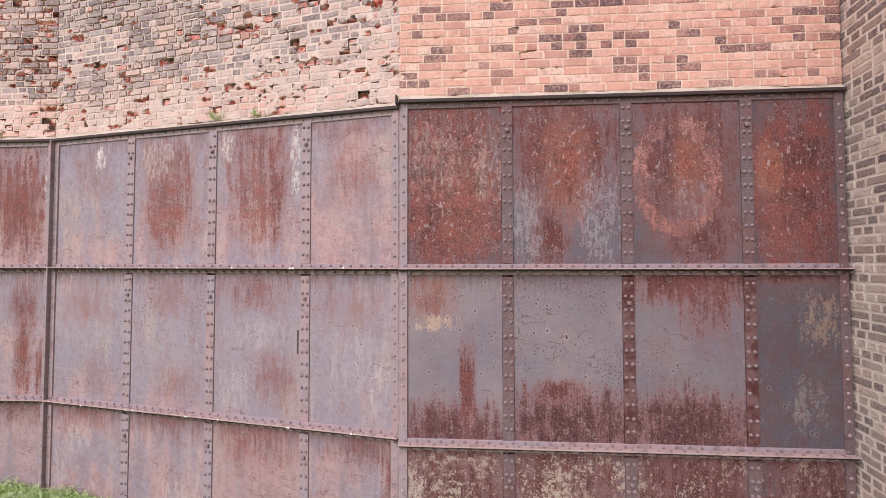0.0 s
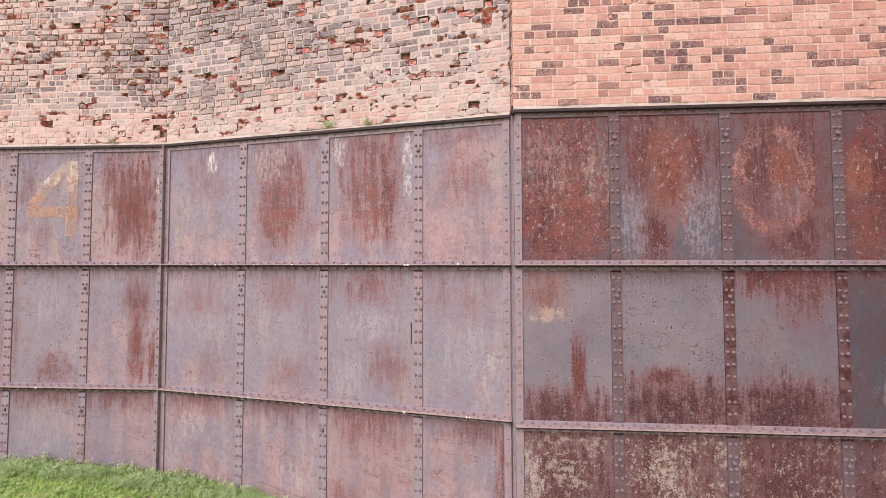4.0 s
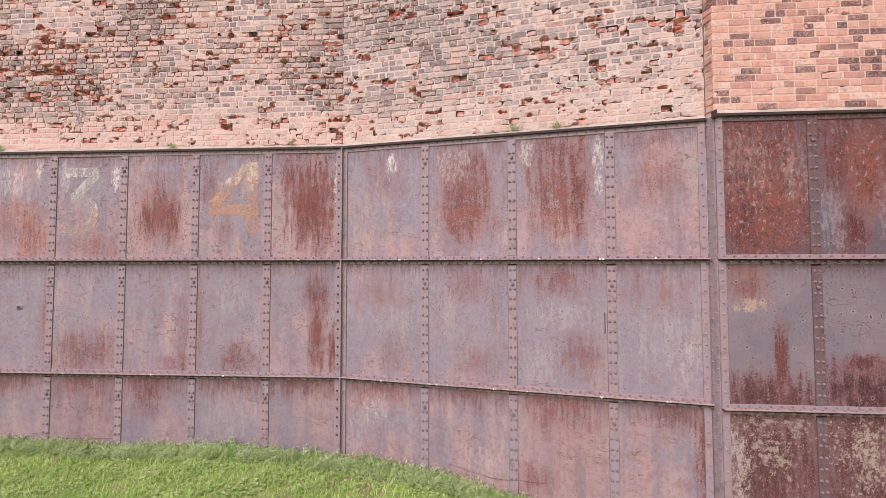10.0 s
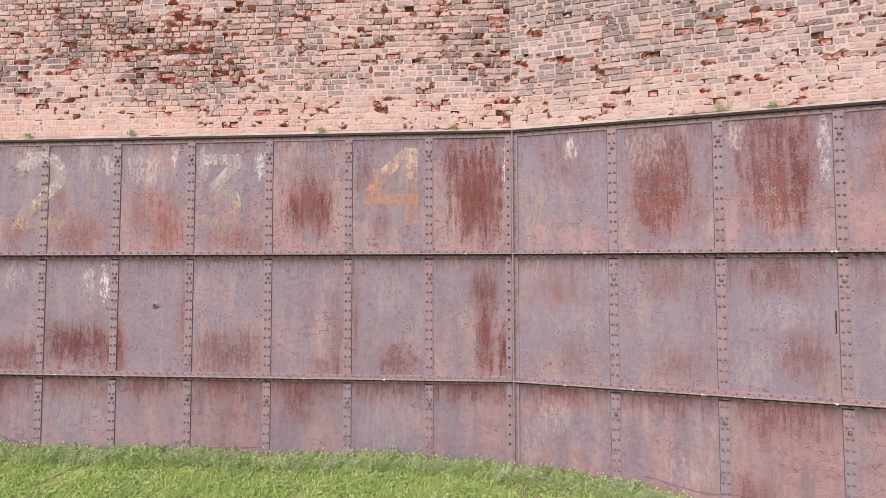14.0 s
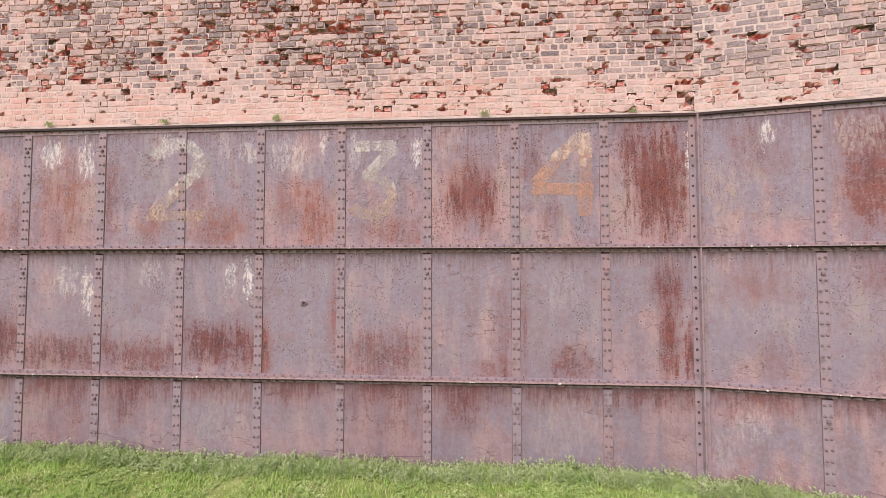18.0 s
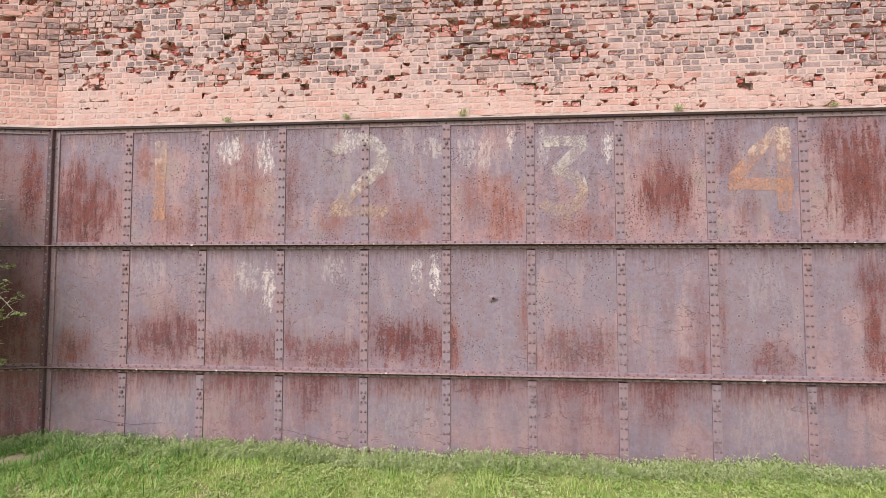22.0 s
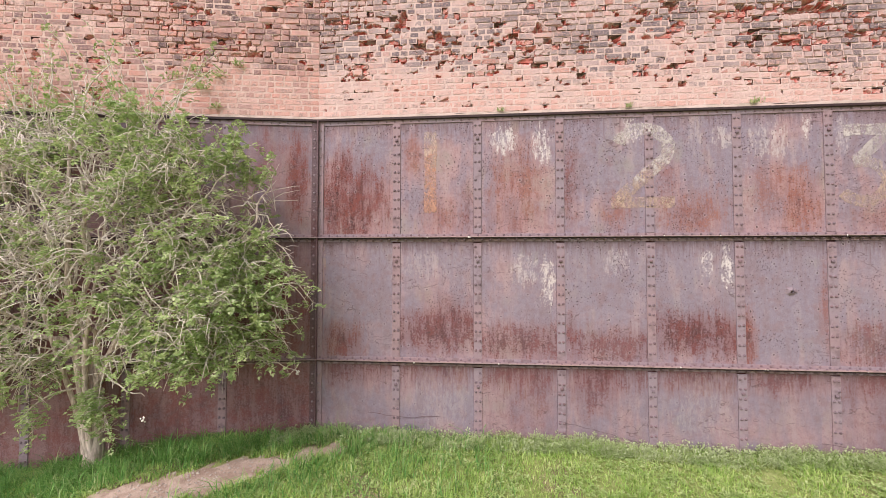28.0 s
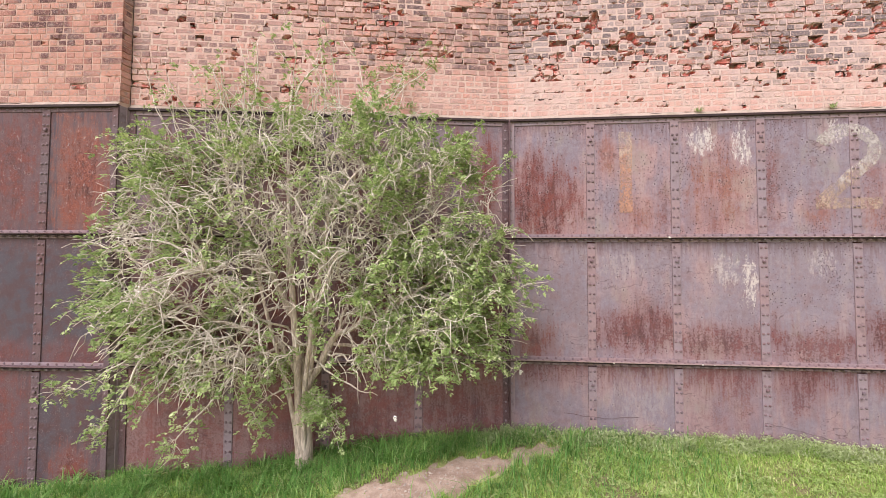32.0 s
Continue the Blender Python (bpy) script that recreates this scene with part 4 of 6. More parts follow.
dent = part("torn_dent", s.mesh("torn_dent"), BAR, WALLS["c"][0], "torn rusty dent in the plate")
dent.location, dent.rotation_euler = (6.30, 0, 2.035), (0, 0.2, 0)
s = Soup()
s.rivet((0, -0.004, 0.002), 0.020, 0.004)
part("hole", s.mesh("hole"), HOLE, dent, "dark hole inside the torn dent")
s = Soup()
s.bevel_box((-0.004, -0.012, -0.13), (0.004, 0.002, 0.13), 0.002)
lug = part("bracket", s.mesh("bracket"), RUSTBAR, WALLS["b"][0], "thin upright rusty slot edge")
lug.location = (3.645, 0, 1.95)


s = Soup()
s.bevel_box((-0.03, -0.085, -0.05), (0.012, 0.0, -0.034), 0.003)
s.bevel_box((-0.03, -0.085, -0.034), (-0.012, 0.0, 0.035), 0.003)
part("angle_end", s.mesh("angle_end"), BLACKBAR, WALLS["a"][0], "black cut end of the top angle").location = (0, 0, ZT)


# ---------------------------------------------------------------- painted numerals
def brush(s, pts, width, lift):
    """One stroke of a flat brush along points in the wall's plane, with slightly unsteady edges."""
    pts = np.array(pts, float)
    d = np.gradient(pts, axis=0)
    d /= np.linalg.norm(d, axis=1)[:, None]
    side = np.stack([-d[:, 1], d[:, 0]], -1) * width / 2
    k = np.arange(len(pts))
    a, b = pts + side * (1 + 0.08 * np.sin(k * 2.1))[:, None], pts - side * (1 + 0.08 * np.cos(k * 1.7))[:, None]
    v = np.stack([np.stack([a[:, 0], a[:, 0] * 0 - lift, a[:, 1]], -1), np.stack([b[:, 0], b[:, 0] * 0 - lift, b[:, 1]], -1)], 1).reshape(-1, 3)
    s.add(v, [(2 * q, 2 * q + 1, 2 * q + 3, 2 * q + 2) for q in range(len(pts) - 1)])


def bow(cx, cz, rx, rz, a0, a1, n=14):
    a = np.radians(np.linspace(a0, a1, n))
    return [(cx + rx * math.cos(t), cz + rz * math.sin(t)) for t in a]


def line(*pts):
    out = []
    for p, q in zip(pts[:-1], pts[1:]):
        out += [(p[0] + (q[0] - p[0]) * t, p[1] + (q[1] - p[1]) * t) for t in (0.0, 0.25, 0.5, 0.75)]
    return out + [pts[-1]]


STROKES = {
    "1": [(line((0.0, 0.57), (0.0, -0.57)), 0.17)],
    "2": [(bow(0.0, 0.24, 0.33, 0.26, 165, -35) + line((0.20, 0.02), (-0.10, -0.24), (-0.34, -0.46))[1:], 0.17), (line((-0.42, -0.49), (0.40, -0.49)), 0.15)],
    "3": [(line((-0.26, 0.47), (0.29, 0.47)), 0.15), (line((0.27, 0.44), (0.05, 0.22), (-0.12, 0.06)), 0.15), (bow(-0.04, -0.20, 0.28, 0.26, 115, -150), 0.15)],
    "4": [(line((0.25, 0.50), (-0.05, 0.22), (-0.33, -0.13)), 0.17), (line((-0.39, -0.18), (0.40, -0.20)), 0.16), (line((0.29, 0.54), (0.29, -0.54)), 0.17)],
}


def numeral(body, wall, u, z, material, label, straps=()):
    s = Soup()
    for k, (pts, width) in enumerate(STROKES[body]):
        brush(s, pts, width, 0.0075 + 0.0006 * k)
    bm = bmesh.new()
    bm.from_mesh(s.mesh("numeral"))
    for a in straps:
        cuts = []
        for off in (-0.056, 0.056):
            geom = bm.verts[:] + bm.edges[:] + bm.faces[:]
            r = bmesh.ops.bisect_plane(bm, geom=geom, plane_co=(a - u + off, 0, 0), plane_no=(1, 0, 0))
            cuts += [e for e in r["geom_cut"] if isinstance(e, bmesh.types.BMEdge)]
        bmesh.ops.split_edges(bm, edges=cuts)
        for f in bm.faces:
            if abs(f.calc_center_median().x - (a - u)) < 0.056:
                for v in f.verts:
                    v.co.y -= 0.0085
    out = bpy.data.meshes.new("painted_numeral")
    bm.to_mesh(out)
    bm.free()
    ob = part("painted_numeral", out, material, wall, label)
    ob.location = (u, 0, z)


wc = WALLS["c"][0]
US = [x + 11.80 for x in PLAN["c"][2]]
numeral("1", wc, 1.62, 3.67, OCHRE, "faded ochre painted numeral 1")
numeral("2", wc, 4.487, 3.70, CREAM, "worn cream and ochre painted numeral 2", (US[3],))
numeral("3", wc, 7.24, 3.65, CREAM, "worn cream painted numeral 3", (US[5],))
numeral("4", wc, 9.70, 3.70, OCHRE, "faded ochre painted numeral 4")
# the painted ring in the dark bay
s = Soup()
a = np.linspace(0, 2 * math.pi, 121)[:-1]
rr = np.random.default_rng(9)
o, q = 1 + 0.05 * rr.normal(0, 1, 120), 1 + 0.07 * rr.normal(0, 1, 120)
s.add(np.concatenate([np.c_[0.425 * o * np.cos(a), a * 0 - 0.0045, 0.585 * o * np.sin(a)], np.c_[0.28 * q * np.cos(a), a * 0 - 0.0045, 0.43 * q * np.sin(a)]]), [(k, (k + 1) % 120, 120 + (k + 1) % 120, 120 + k) for k in range(120)])
ring = part("painted_ring", s.mesh("painted_ring"), REDRING, WALLS["a"][0], "flaking red painted ring")
ring.location = (2.69, 0, 3.65)


# long cracks in the paint near the foot of the walls, and flecks of lime on the rails
for key, pts in (("c", ((3.35, 0.29), (3.62, 0.235), (3.95, 0.16), (4.3, 0.065), (4.52, 0.02), (4.9, -0.02), (5.5, -0.01))), ("c", ((0.75, 0.33), (1.3, 0.27), (1.75, 0.31))), ("c", ((6.6, 0.12), (7.2, 0.05), (7.9, 0.08))), ("b", ((1.6, -0.02), (2.2, -0.14), (2.9, -0.12)))):
    s = Soup()
    fine = np.array(line(*pts))
    fine[:, 1] += 0.008 * np.sin(np.arange(len(fine)) * 2.3)
    brush(s, fine, 0.006, 0.0165)
    part("crack", s.mesh("crack"), DEEPBAR, WALLS[key][0], "dark wandering crack in the paint")
r = np.random.default_rng(52)
for key, z in (("c", ZU), ("c", ZL), ("b", ZU), ("b", ZL)):
    s = Soup()
    for _ in range(9):
        u = r.uniform(0.3, WALLS[key][1] - 0.3)
        for _ in range(int(r.integers(1, 4))):
            s.rivet((u + r.normal(0, 0.02), -0.077, 0.006 + r.normal(0, 0.004)), r.uniform(0.005, 0.012), 0.003)
    ob = part("lime_flecks", s.mesh("lime_flecks", True), PETAL, WALLS[key][0], "small white lime flecks on the rail", "stuff")
    ob.location = (0, 0, z)


# ---------------------------------------------------------------- ground
def ground_z(x, y):
    """Height of the turf: a low bank along the wall that falls away at both bays."""
    x, y = np.asarray(x, float), np.asarray(y, float)
    base = np.interp(x, [-40, -18, -17.2, -15.6, -14.6, -13.7, -12.9, -9.6, -8.4, -7, -1.6, -0.4, 0.85, 1.5, 2, 4, 6, 40], [-0.5, -0.46, -0.36, -0.32, -0.24, -0.08, 0.0, 0.02, 0.0, -0.06, -0.06, -0.12, -0.2, -0.28, -0.37, -0.68, -0.8, -0.9])
    away = np.clip(-y - 0.3, 0, 60)
    lump = 0.018 * np.sin(x * 2.1 + y * 1.3) + 0.012 * np.sin(x * 5.3 - y * 4.1)
    return base - 0.07 * np.minimum(away, 3.0) + lump


xs = np.unique(np.concatenate([np.linspace(-900, -30, 14), np.arange(-30, 14, 0.25), np.linspace(14, 900, 14)]))
ys = np.unique(np.concatenate([np.linspace(-900, -14, 12), np.arange(-14, 0.6, 0.25), np.linspace(0.6, 900, 14)]))
gx, gy = np.meshgrid(xs, ys)
gz = ground_z(gx, gy)
s = Soup()
nx = len(xs)
s.add(np.stack([gx, gy, gz], -1), [(j * nx + i, j * nx + i + 1, (j + 1) * nx + i + 1, (j + 1) * nx + i) for j in range(len(ys) - 1) for i in range(nx - 1)])
ground = new("ground", s.mesh("ground", True))
ground.data.materials.append(TURF)
tagged(ground, "grassy ground sloping gently along the iron wall", "ground", kind="structure")


def wall_y(x):
    """The wall's face in plan."""
    return np.interp(x, [-22.6, -16.93, -16.90, -11.8, -0.43, 4.31, 4.33, 8.55], [-1.24, -0.95, -0.82, 0.0, 0.0, -0.86, -1.0, -1.06])


def path_depth(x, y):
    """How far inside the worn bare path a place lies (positive: bare)."""
    x, y = np.asarray(x, float), np.asarray(y, float)
    mid_y = np.interp(x, [-16.5, -15.5, -14.6, -13.9, -13.2, -12.4, -12.0, -11.7, -11.2, -10.9], [-1.55, -1.50, -1.80, -1.85, -1.50, -0.98, -0.78, -0.56, -0.37, -0.28])
    half = np.interp(x, [-16.5, -15.5, -14.9, -14.2, -13.2, -12.4, -12.0, -11.7, -11.2, -10.9], [0.05, 0.24, 0.10, 0.30, 0.40, 0.34, 0.22, 0.13, 0.07, -0.10])
    wob = 0.06 * np.sin(x * 6 + 1) + 0.045 * np.sin(x * 15 + y * 9) + 0.05 * np.sin(x * 29 - y * 17) +  0.04 * np.sin(y * 23)
    return half + wob - np.abs(y - mid_y)


s = Soup()
px, py = np.meshgrid(np.linspace(-17, -10.7, 150), np.linspace(-2.4, -0.1, 60))
keep = path_depth(px, py) > 0.0
pz = ground_z(px, py) + np.clip(path_depth(px, py) * 0.12, -0.03, 0.006)
cells = [(j * 150 + i, j * 150 + i + 1, (j + 1) * 150 + i + 1, (j + 1) * 150 + i) for j in range(59) for i in range(149) if keep[j, i] or keep[j + 1, i] or keep[j, i + 1] or keep[j + 1, i + 1]]
s.add(np.stack([px, py, pz], -1), cells)
soil = new("path", s.mesh("path", True))
soil.data.materials.append(SOIL)
tagged(soil, "worn path of bare pinkish soil through the grass", "path", kind="structure")

# ---------------------------------------------------------------- brickwork
COURSE = 0.0845
rb = np.random.default_rng(11)


def brick_shape(length, height, seed, worn):
    """One brick: uneven front of 5 x 3 fields, chipped and rounded edges, plain sides."""
    r = np.random.default_rng(seed)
    gx = np.array([0, 0.05, 0.28, 0.52, 0.75, 0.95, 1]) * length - length / 2
    gz = np.array([0, 0.13, 0.5, 0.87, 1]) * height - height / 2
    nx, nz = len(gx), len(gz)
    chip = [r.uniform(0, 0.24) * worn * (r.random() < 0.6) for _ in range(4)]
    v = []
    for j, z in enumerate(gz):
        for i, x in enumerate(gx):
            edge = (i in (0, nx - 1)) + (j in (0, nz - 1))
            y = 0.0012 * edge + r.uniform(-1, 1) * 0.0022 * worn
            px, pz = x, z
            if edge:
                pz = z * (1 - r.uniform(0, 0.16) * worn)
                px = x - math.copysign(r.uniform(0, 0.010) * worn, x) * (i in (0, nx - 1))
                if r.random() < 0.16 * worn:
                    y += r.uniform(0.004, 0.016)
            if edge == 2:
                k = chip[(i > 0) + 2 * (j > 0)]
                px, pz, y = px * (1 - 0.35 * k), pz * (1 - 1.2 * k), y + 0.03 * k
            v.append((px, y, pz))
    n = len(v)
    back = [(gx[0], 0.07, gz[0]), (gx[-1], 0.07, gz[0]), (gx[-1], 0.07, gz[-1]), (gx[0], 0.07, gz[-1])]
    f = [(j * nx + i, j * nx + i + 1, (j + 1) * nx + i + 1, (j + 1) * nx + i) for j in range(nz - 1) for i in range(nx - 1)]
    top = (nz - 1) * nx
    f += [(0, n, n + 1) + tuple(range(nx - 1, 0, -1)), (nx - 1, n + 1, n + 2) + tuple(q * nx + nx - 1 for q in range(nz - 1, 0, -1)),
          (top + nx - 1, n + 2, n + 3) + tuple(range(top, top + nx - 1)), (top, n + 3, n) + tuple(q * nx for q in range(nz - 1))]
    return np.array(v + back), f


STRETCH = [brick_shape(0.228, 0.074, k, 1.0) for k in range(14)]
HEADER = [brick_shape(0.108, 0.074, 40 + k, 1.0) for k in range(14)]
NEAT_S = [brick_shape(0.228, 0.074, 80 + k, 0.35) for k in range(10)]
NEAT_H = [brick_shape(0.108, 0.074, 120 + k, 0.35) for k in range(10)]


def ripple(x, z, cell_x, cell_z, seed):
    """Smooth noise between -1 and 1 with cells of the given size."""
    table = np.random.default_rng(seed).uniform(-1, 1, (251, 241))
    u, v = x / cell_x + 40, z / cell_z + 40
    i, j = np.floor(u).astype(int), np.floor(v).astype(int)
    f, g = u - i, v - j
    f, g = f * f * (3 - 2 * f), g * g * (3 - 2 * g)
    t = lambda p, q: table[p % 251, q % 241]
    return (t(i, j) * (1 - f) + t(i + 1, j) * f) * (1 - g) + (t(i, j + 1) * (1 - f) + t(i + 1, j + 1) * f) * g


def erosion(length, height, loss, seed):
    """How deep the weather has eaten into a brick face at a place."""
    cap = 0.022 if loss < 0.1 else 0.060 if 0.18 < loss < 0.19 else 0.085

    def depth(u, h, give):
        spread = 0.18 * ripple(u, h, 1.3, 0.8, seed) + 0.22 * ripple(u, h, 0.42, 0.3, seed + 1)
        bite = 0.8 * ripple(u, h, 0.095, 0.05, seed + 2) + 0.45 * ripple(u, h, 0.045, 0.035, seed + 3) + 0.2 * ripple(u, h, 0.02, 0.018, seed + 4)
        over = give + bite + 1.25 * spread - (1.34 - 4.2 * loss) - 0.7 * np.clip(0.3 - h, 0, 1)
        return cap * np.clip(over / 0.55, 0, 1) ** 1.1
    return depth


def pointed(u, h, patches):
    """How soundly a place is pointed and smeared over (0 to 1): patches of u from, u to, height."""
    out = 0.0
    for u0, u1, top in patches:
        edge = 0.12 * math.sin(u * 5.1) + 0.07 * math.sin(u * 13.7)
        out = max(out, min(1.0, max(0.0, (top + edge - h) / 0.15)) * min(1.0, max(0.0, (u - u0 + 0.2) / 0.2)) * min(1.0, max(0.0, (u1 + 0.2 - u) / 0.2)))
    return out


def brickwork(name, m, length, z0, courses, style, loss, label, whole=300, u_pick=(0.0, 99.0), patches=()):
    """A brick face above the iron: cells of mortar with a brick in each, some eroded back or lost. The nearest bricks are objects of their own."""
    wall = thing(name, label, "brick wall", m, "structure")
    neat = style in ("orange", "ember", "brown")
    shapes_s, shapes_h = (NEAT_S, NEAT_H) if neat else (STRETCH, HEADER)
    one, rest_mat = BRICKS[style]
    meshes = {}
    mort, rest = Soup(), Soup()
    singles = 0
    worn_away = erosion(length, courses * COURSE, loss, len(label) + int(m.translation.x * 3) % 97)
    for c in range(courses):
        z = z0 + (c + 0.5) * COURSE
        u = -0.05 * rb.integers(0, 2)
        header_row = c % 2 == 1
        while u < length - 0.03:
            head = (rb.random() < ((0.85 if header_row else 0.12) if style != "brown" else 0.7)) if neat else (rb.random() < (0.85 if header_row else 0.5))
            w = 0.12 if head else 0.24
            if not neat:
                w *= rb.uniform(0.9, 1.12)
            if length - u - w < 0.07:
                w = length - u
            a, b = max(u, 0.0), min(u + w, length)
            u += w
            sound = pointed(a, z - z0, patches)
            lo, hi = z - COURSE / 2, z + COURSE / 2
            if b - a < 0.05:
                mort.add([(a, 0.008, lo), (b, 0.008, lo), (b, 0.008, hi), (a, 0.008, hi)], [(0, 1, 2, 3)])
                continue
            back = rb.normal(0, 0.0006) - (0.0015 if neat else 0.001)
            raked = 0.0 if neat else float(np.clip(0.35 + 0.9 * ripple(np.array(u), np.array(z), 0.9, 0.5, 300 + len(label)), 0, 1)) * float(np.clip((z - z0 - 0.1) / 0.5, 0.12, 1))
            raked *= (0.6 if style == "grey" else 1.0) * (1 - 0.85 * sound)
            d = 0.0025 + 0.001 * rb.random() if neat else 0.0012 + 0.0012 * rb.random() + raked * rb.uniform(0.002, 0.026)
            back -= raked * rb.uniform(0.0, 0.008)
            gx, gz = np.linspace(a, b, max(5, int((b - a) / 0.0125) + 1)), np.linspace(lo, hi, 8)
            xx, zz = np.meshgrid(gx, gz)
            pit = worn_away(xx, zz - z0, (0.3 * rb.normal() if neat else 0.42 * rb.normal()) - 0.65 * sound)
            if pit.max() > 0.006:
                # a gnawed cell: the face and its joint sink into one ragged hollow
                ix = (np.arange(len(gx)) > 0) & (np.arange(len(gx)) < len(gx) - 1)
                body = ix[None, :] & ((np.arange(8) > 0) & (np.arange(8) < 7))[:, None]
                jag = rb.normal(0, 0.0022, pit.shape)
                n = len(gx)
                # most bricks only lose their face while the joint rots deep; some are gone
                hold = 1.1 if rb.random() < 0.38 else rb.uniform(0.15, 0.4)
                inner = pit * hold + back + jag * (pit > 0.003)
                pts = np.stack([xx, inner, zz], -1)
                quads = [(j * n + i, j * n + i + 1, (j + 1) * n + i + 1, (j + 1) * n + i) for j in range(1, 6) for i in range(1, n - 2)]
                skirt = np.stack([xx, np.maximum(inner + 0.012, d + pit * 1.25), zz], -1)
                ring = [(1, i) for i in range(1, n - 1)] + [(j, n - 2) for j in range(2, 7)] + [(6, i) for i in range(n - 3, 0, -1)] + [(j, 1) for j in range(5, 1, -1)]
                k0 = 8 * n
                edge = [(ring[q], ring[(q + 1) % len(ring)]) for q in range(len(ring))]
                quads += [(p[0] * n + p[1], k0 + p[0] * n + p[1], k0 + r_[0] * n + r_[1], r_[0] * n + r_[1]) for p, r_ in edge]
                rest.add(np.concatenate([pts.reshape(-1, 3), skirt.reshape(-1, 3)]), quads)
                low = np.stack([xx, d + pit * 1.25 + 0.0005, zz], -1)
                mort.add(low, [(j * n + i, j * n + i + 1, (j + 1) * n + i + 1, (j + 1) * n + i) for j in range(7) for i in range(n - 1) if pit[j:j + 2, i:i + 2].max() < 0.02 or j in (0, 6) or i in (0, n - 2)])
                continue
            mort.add([(a, d, lo), (b, d, lo), (b, d, hi), (a, d, hi)], [(0, 1, 2, 3)])
            pool = shapes_h if b - a < 0.17 else shapes_s
            k = int(rb.integers(len(pool)))
            v, f = pool[k]
            want = (b - a - (0.026 if style == "brown" else 0.011 if neat else rb.uniform(0.010, 0.022))) / (0.108 if b - a < 0.17 else 0.228)
            a_end, b_end = a - (0.010 if a <= 0 else 0.0), b + (0.010 if b >= length else 0.0)
            want *= (b_end - a_end) / (b - a)
            at = ((a_end + b_end) / 2, back, z + rb.normal(0, 0.001 if neat else 0.003))
            tilt = rb.normal(0, 0.004 if neat else 0.014)
            squash = 0.84 if style == "brown" else 1.0 if neat else rb.uniform(0.84, 1.03)
            if singles < whole and u_pick[0] <= a <= u_pick[1]:
                key = (b - a < 0.17, k)
                if key not in meshes:
                    me = bpy.data.meshes.new("brick")
                    me.from_pydata(v.tolist(), [], f)
                    me.materials.append(one)
                    meshes[key] = me
                ob = part("brick", meshes[key], None, wall)
                ob.location, ob.rotation_euler, ob.scale = at, (0, tilt, 0), (want, 1, squash)
                singles += 1
            else:
                ct, st = math.cos(tilt), math.sin(tilt)
                vv = v * (want, 1, squash)
                rest.add(np.stack([vv[:, 0] * ct + vv[:, 2] * st, vv[:, 1], vv[:, 2] * ct - vv[:, 0] * st], -1) + at, f)
    part("mortar", mort.mesh("mortar"), MORTAR[style], wall)
    part("bricks", rest.mesh("bricks"), rest_mat, wall, kind="stuff")
    s = Soup()
    s.box((0, 0.105, z0 - 0.3), (length, 0.4, z0 + courses * COURSE))
    part("core", s.mesh("core"), MORTAR[style], wall)
    return wall


def ledge(wall, length, seed):
    """The rough cement fillet between the iron's top angle and the first course."""
    r = np.random.default_rng(seed)
    n = int(length / 0.055)
    s = Soup()
    rows, slow = [], r.uniform(-1, 1, n // 6 + 3) * r.random(n // 6 + 3)
    for k in range(n + 1):
        u = length * k / n
        sag = slow[k // 6] * (1 - k % 6 / 6) + slow[k // 6 + 1] * (k % 6 / 6)
        h, o = r.uniform(-0.007, 0.007) + 0.013 * sag, r.uniform(-0.004, 0.004) + 0.006 * sag
        rows += [(u, 0.0, 0.005), (u, -0.034 + o, 0.005), (u, -0.032 + o, 0.008 + 0.3 * abs(h)), (u, -0.012 + 0.5 * o, 0.026 + 0.7 * h), (u, 0.002, 0.050 + 1.6 * h), (u, 0.06, 0.085)]
    s.add(rows, [(k * 6 + j, k * 6 + 6 + j, k * 6 + 7 + j, k * 6 + 1 + j) for k in range(n) for j in range(5)])
    ob = part("cement_ledge", s.mesh("cement_ledge", True), CEMENT, wall, "rough weathered cement ledge with moss")
    ob.location = (0, 0, ZT)


PATCHES = {"c": ((-0.2, 3.0, 0.62), (3.0, 6.6, 0.34)), "d": ((2.6, 5.4, 0.75),)}
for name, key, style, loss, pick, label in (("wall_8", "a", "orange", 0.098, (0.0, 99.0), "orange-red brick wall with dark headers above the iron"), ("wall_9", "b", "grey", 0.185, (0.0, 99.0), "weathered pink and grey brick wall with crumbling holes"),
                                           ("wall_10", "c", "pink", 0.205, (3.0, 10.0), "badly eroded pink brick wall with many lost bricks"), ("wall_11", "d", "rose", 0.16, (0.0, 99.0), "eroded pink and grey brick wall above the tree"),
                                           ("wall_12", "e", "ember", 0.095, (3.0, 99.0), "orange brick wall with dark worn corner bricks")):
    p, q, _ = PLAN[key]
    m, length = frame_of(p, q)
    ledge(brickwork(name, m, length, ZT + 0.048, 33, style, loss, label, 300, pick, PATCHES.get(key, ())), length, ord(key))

# the short returns of brick where the wall steps out to a bay
for name, p, q in (("wall_13", (4.312, -0.86), (4.332, -0.998)), ("wall_14", (-16.928, -0.948), (-16.902, -0.82))):
    m, length = frame_of(p, q)
    w = thing(name, "narrow return of dark worn bricks", "brick wall", m, "structure")
    s = Soup()
    s.box((0, 0.012, ZT), (length, 0.08, ZT + 34 * COURSE))
    part("mortar", s.mesh("mortar"), MORTAR["orange"], w)
    for c in range(33):
        v, f = HEADER[c % 14]
        me = bpy.data.meshes.new("brick")
        me.from_pydata((v * (1.12, 0.7, 0.96)).tolist(), [], f)
        ob = part("brick", me, BRICKS["rose" if rb.random() < 0.6 else "ember"][0], w)
        ob.location = (length / 2 + rb.normal(0, 0.006), rb.normal(0, 0.008), ZT + 0.048 + (c + 0.5) * COURSE)

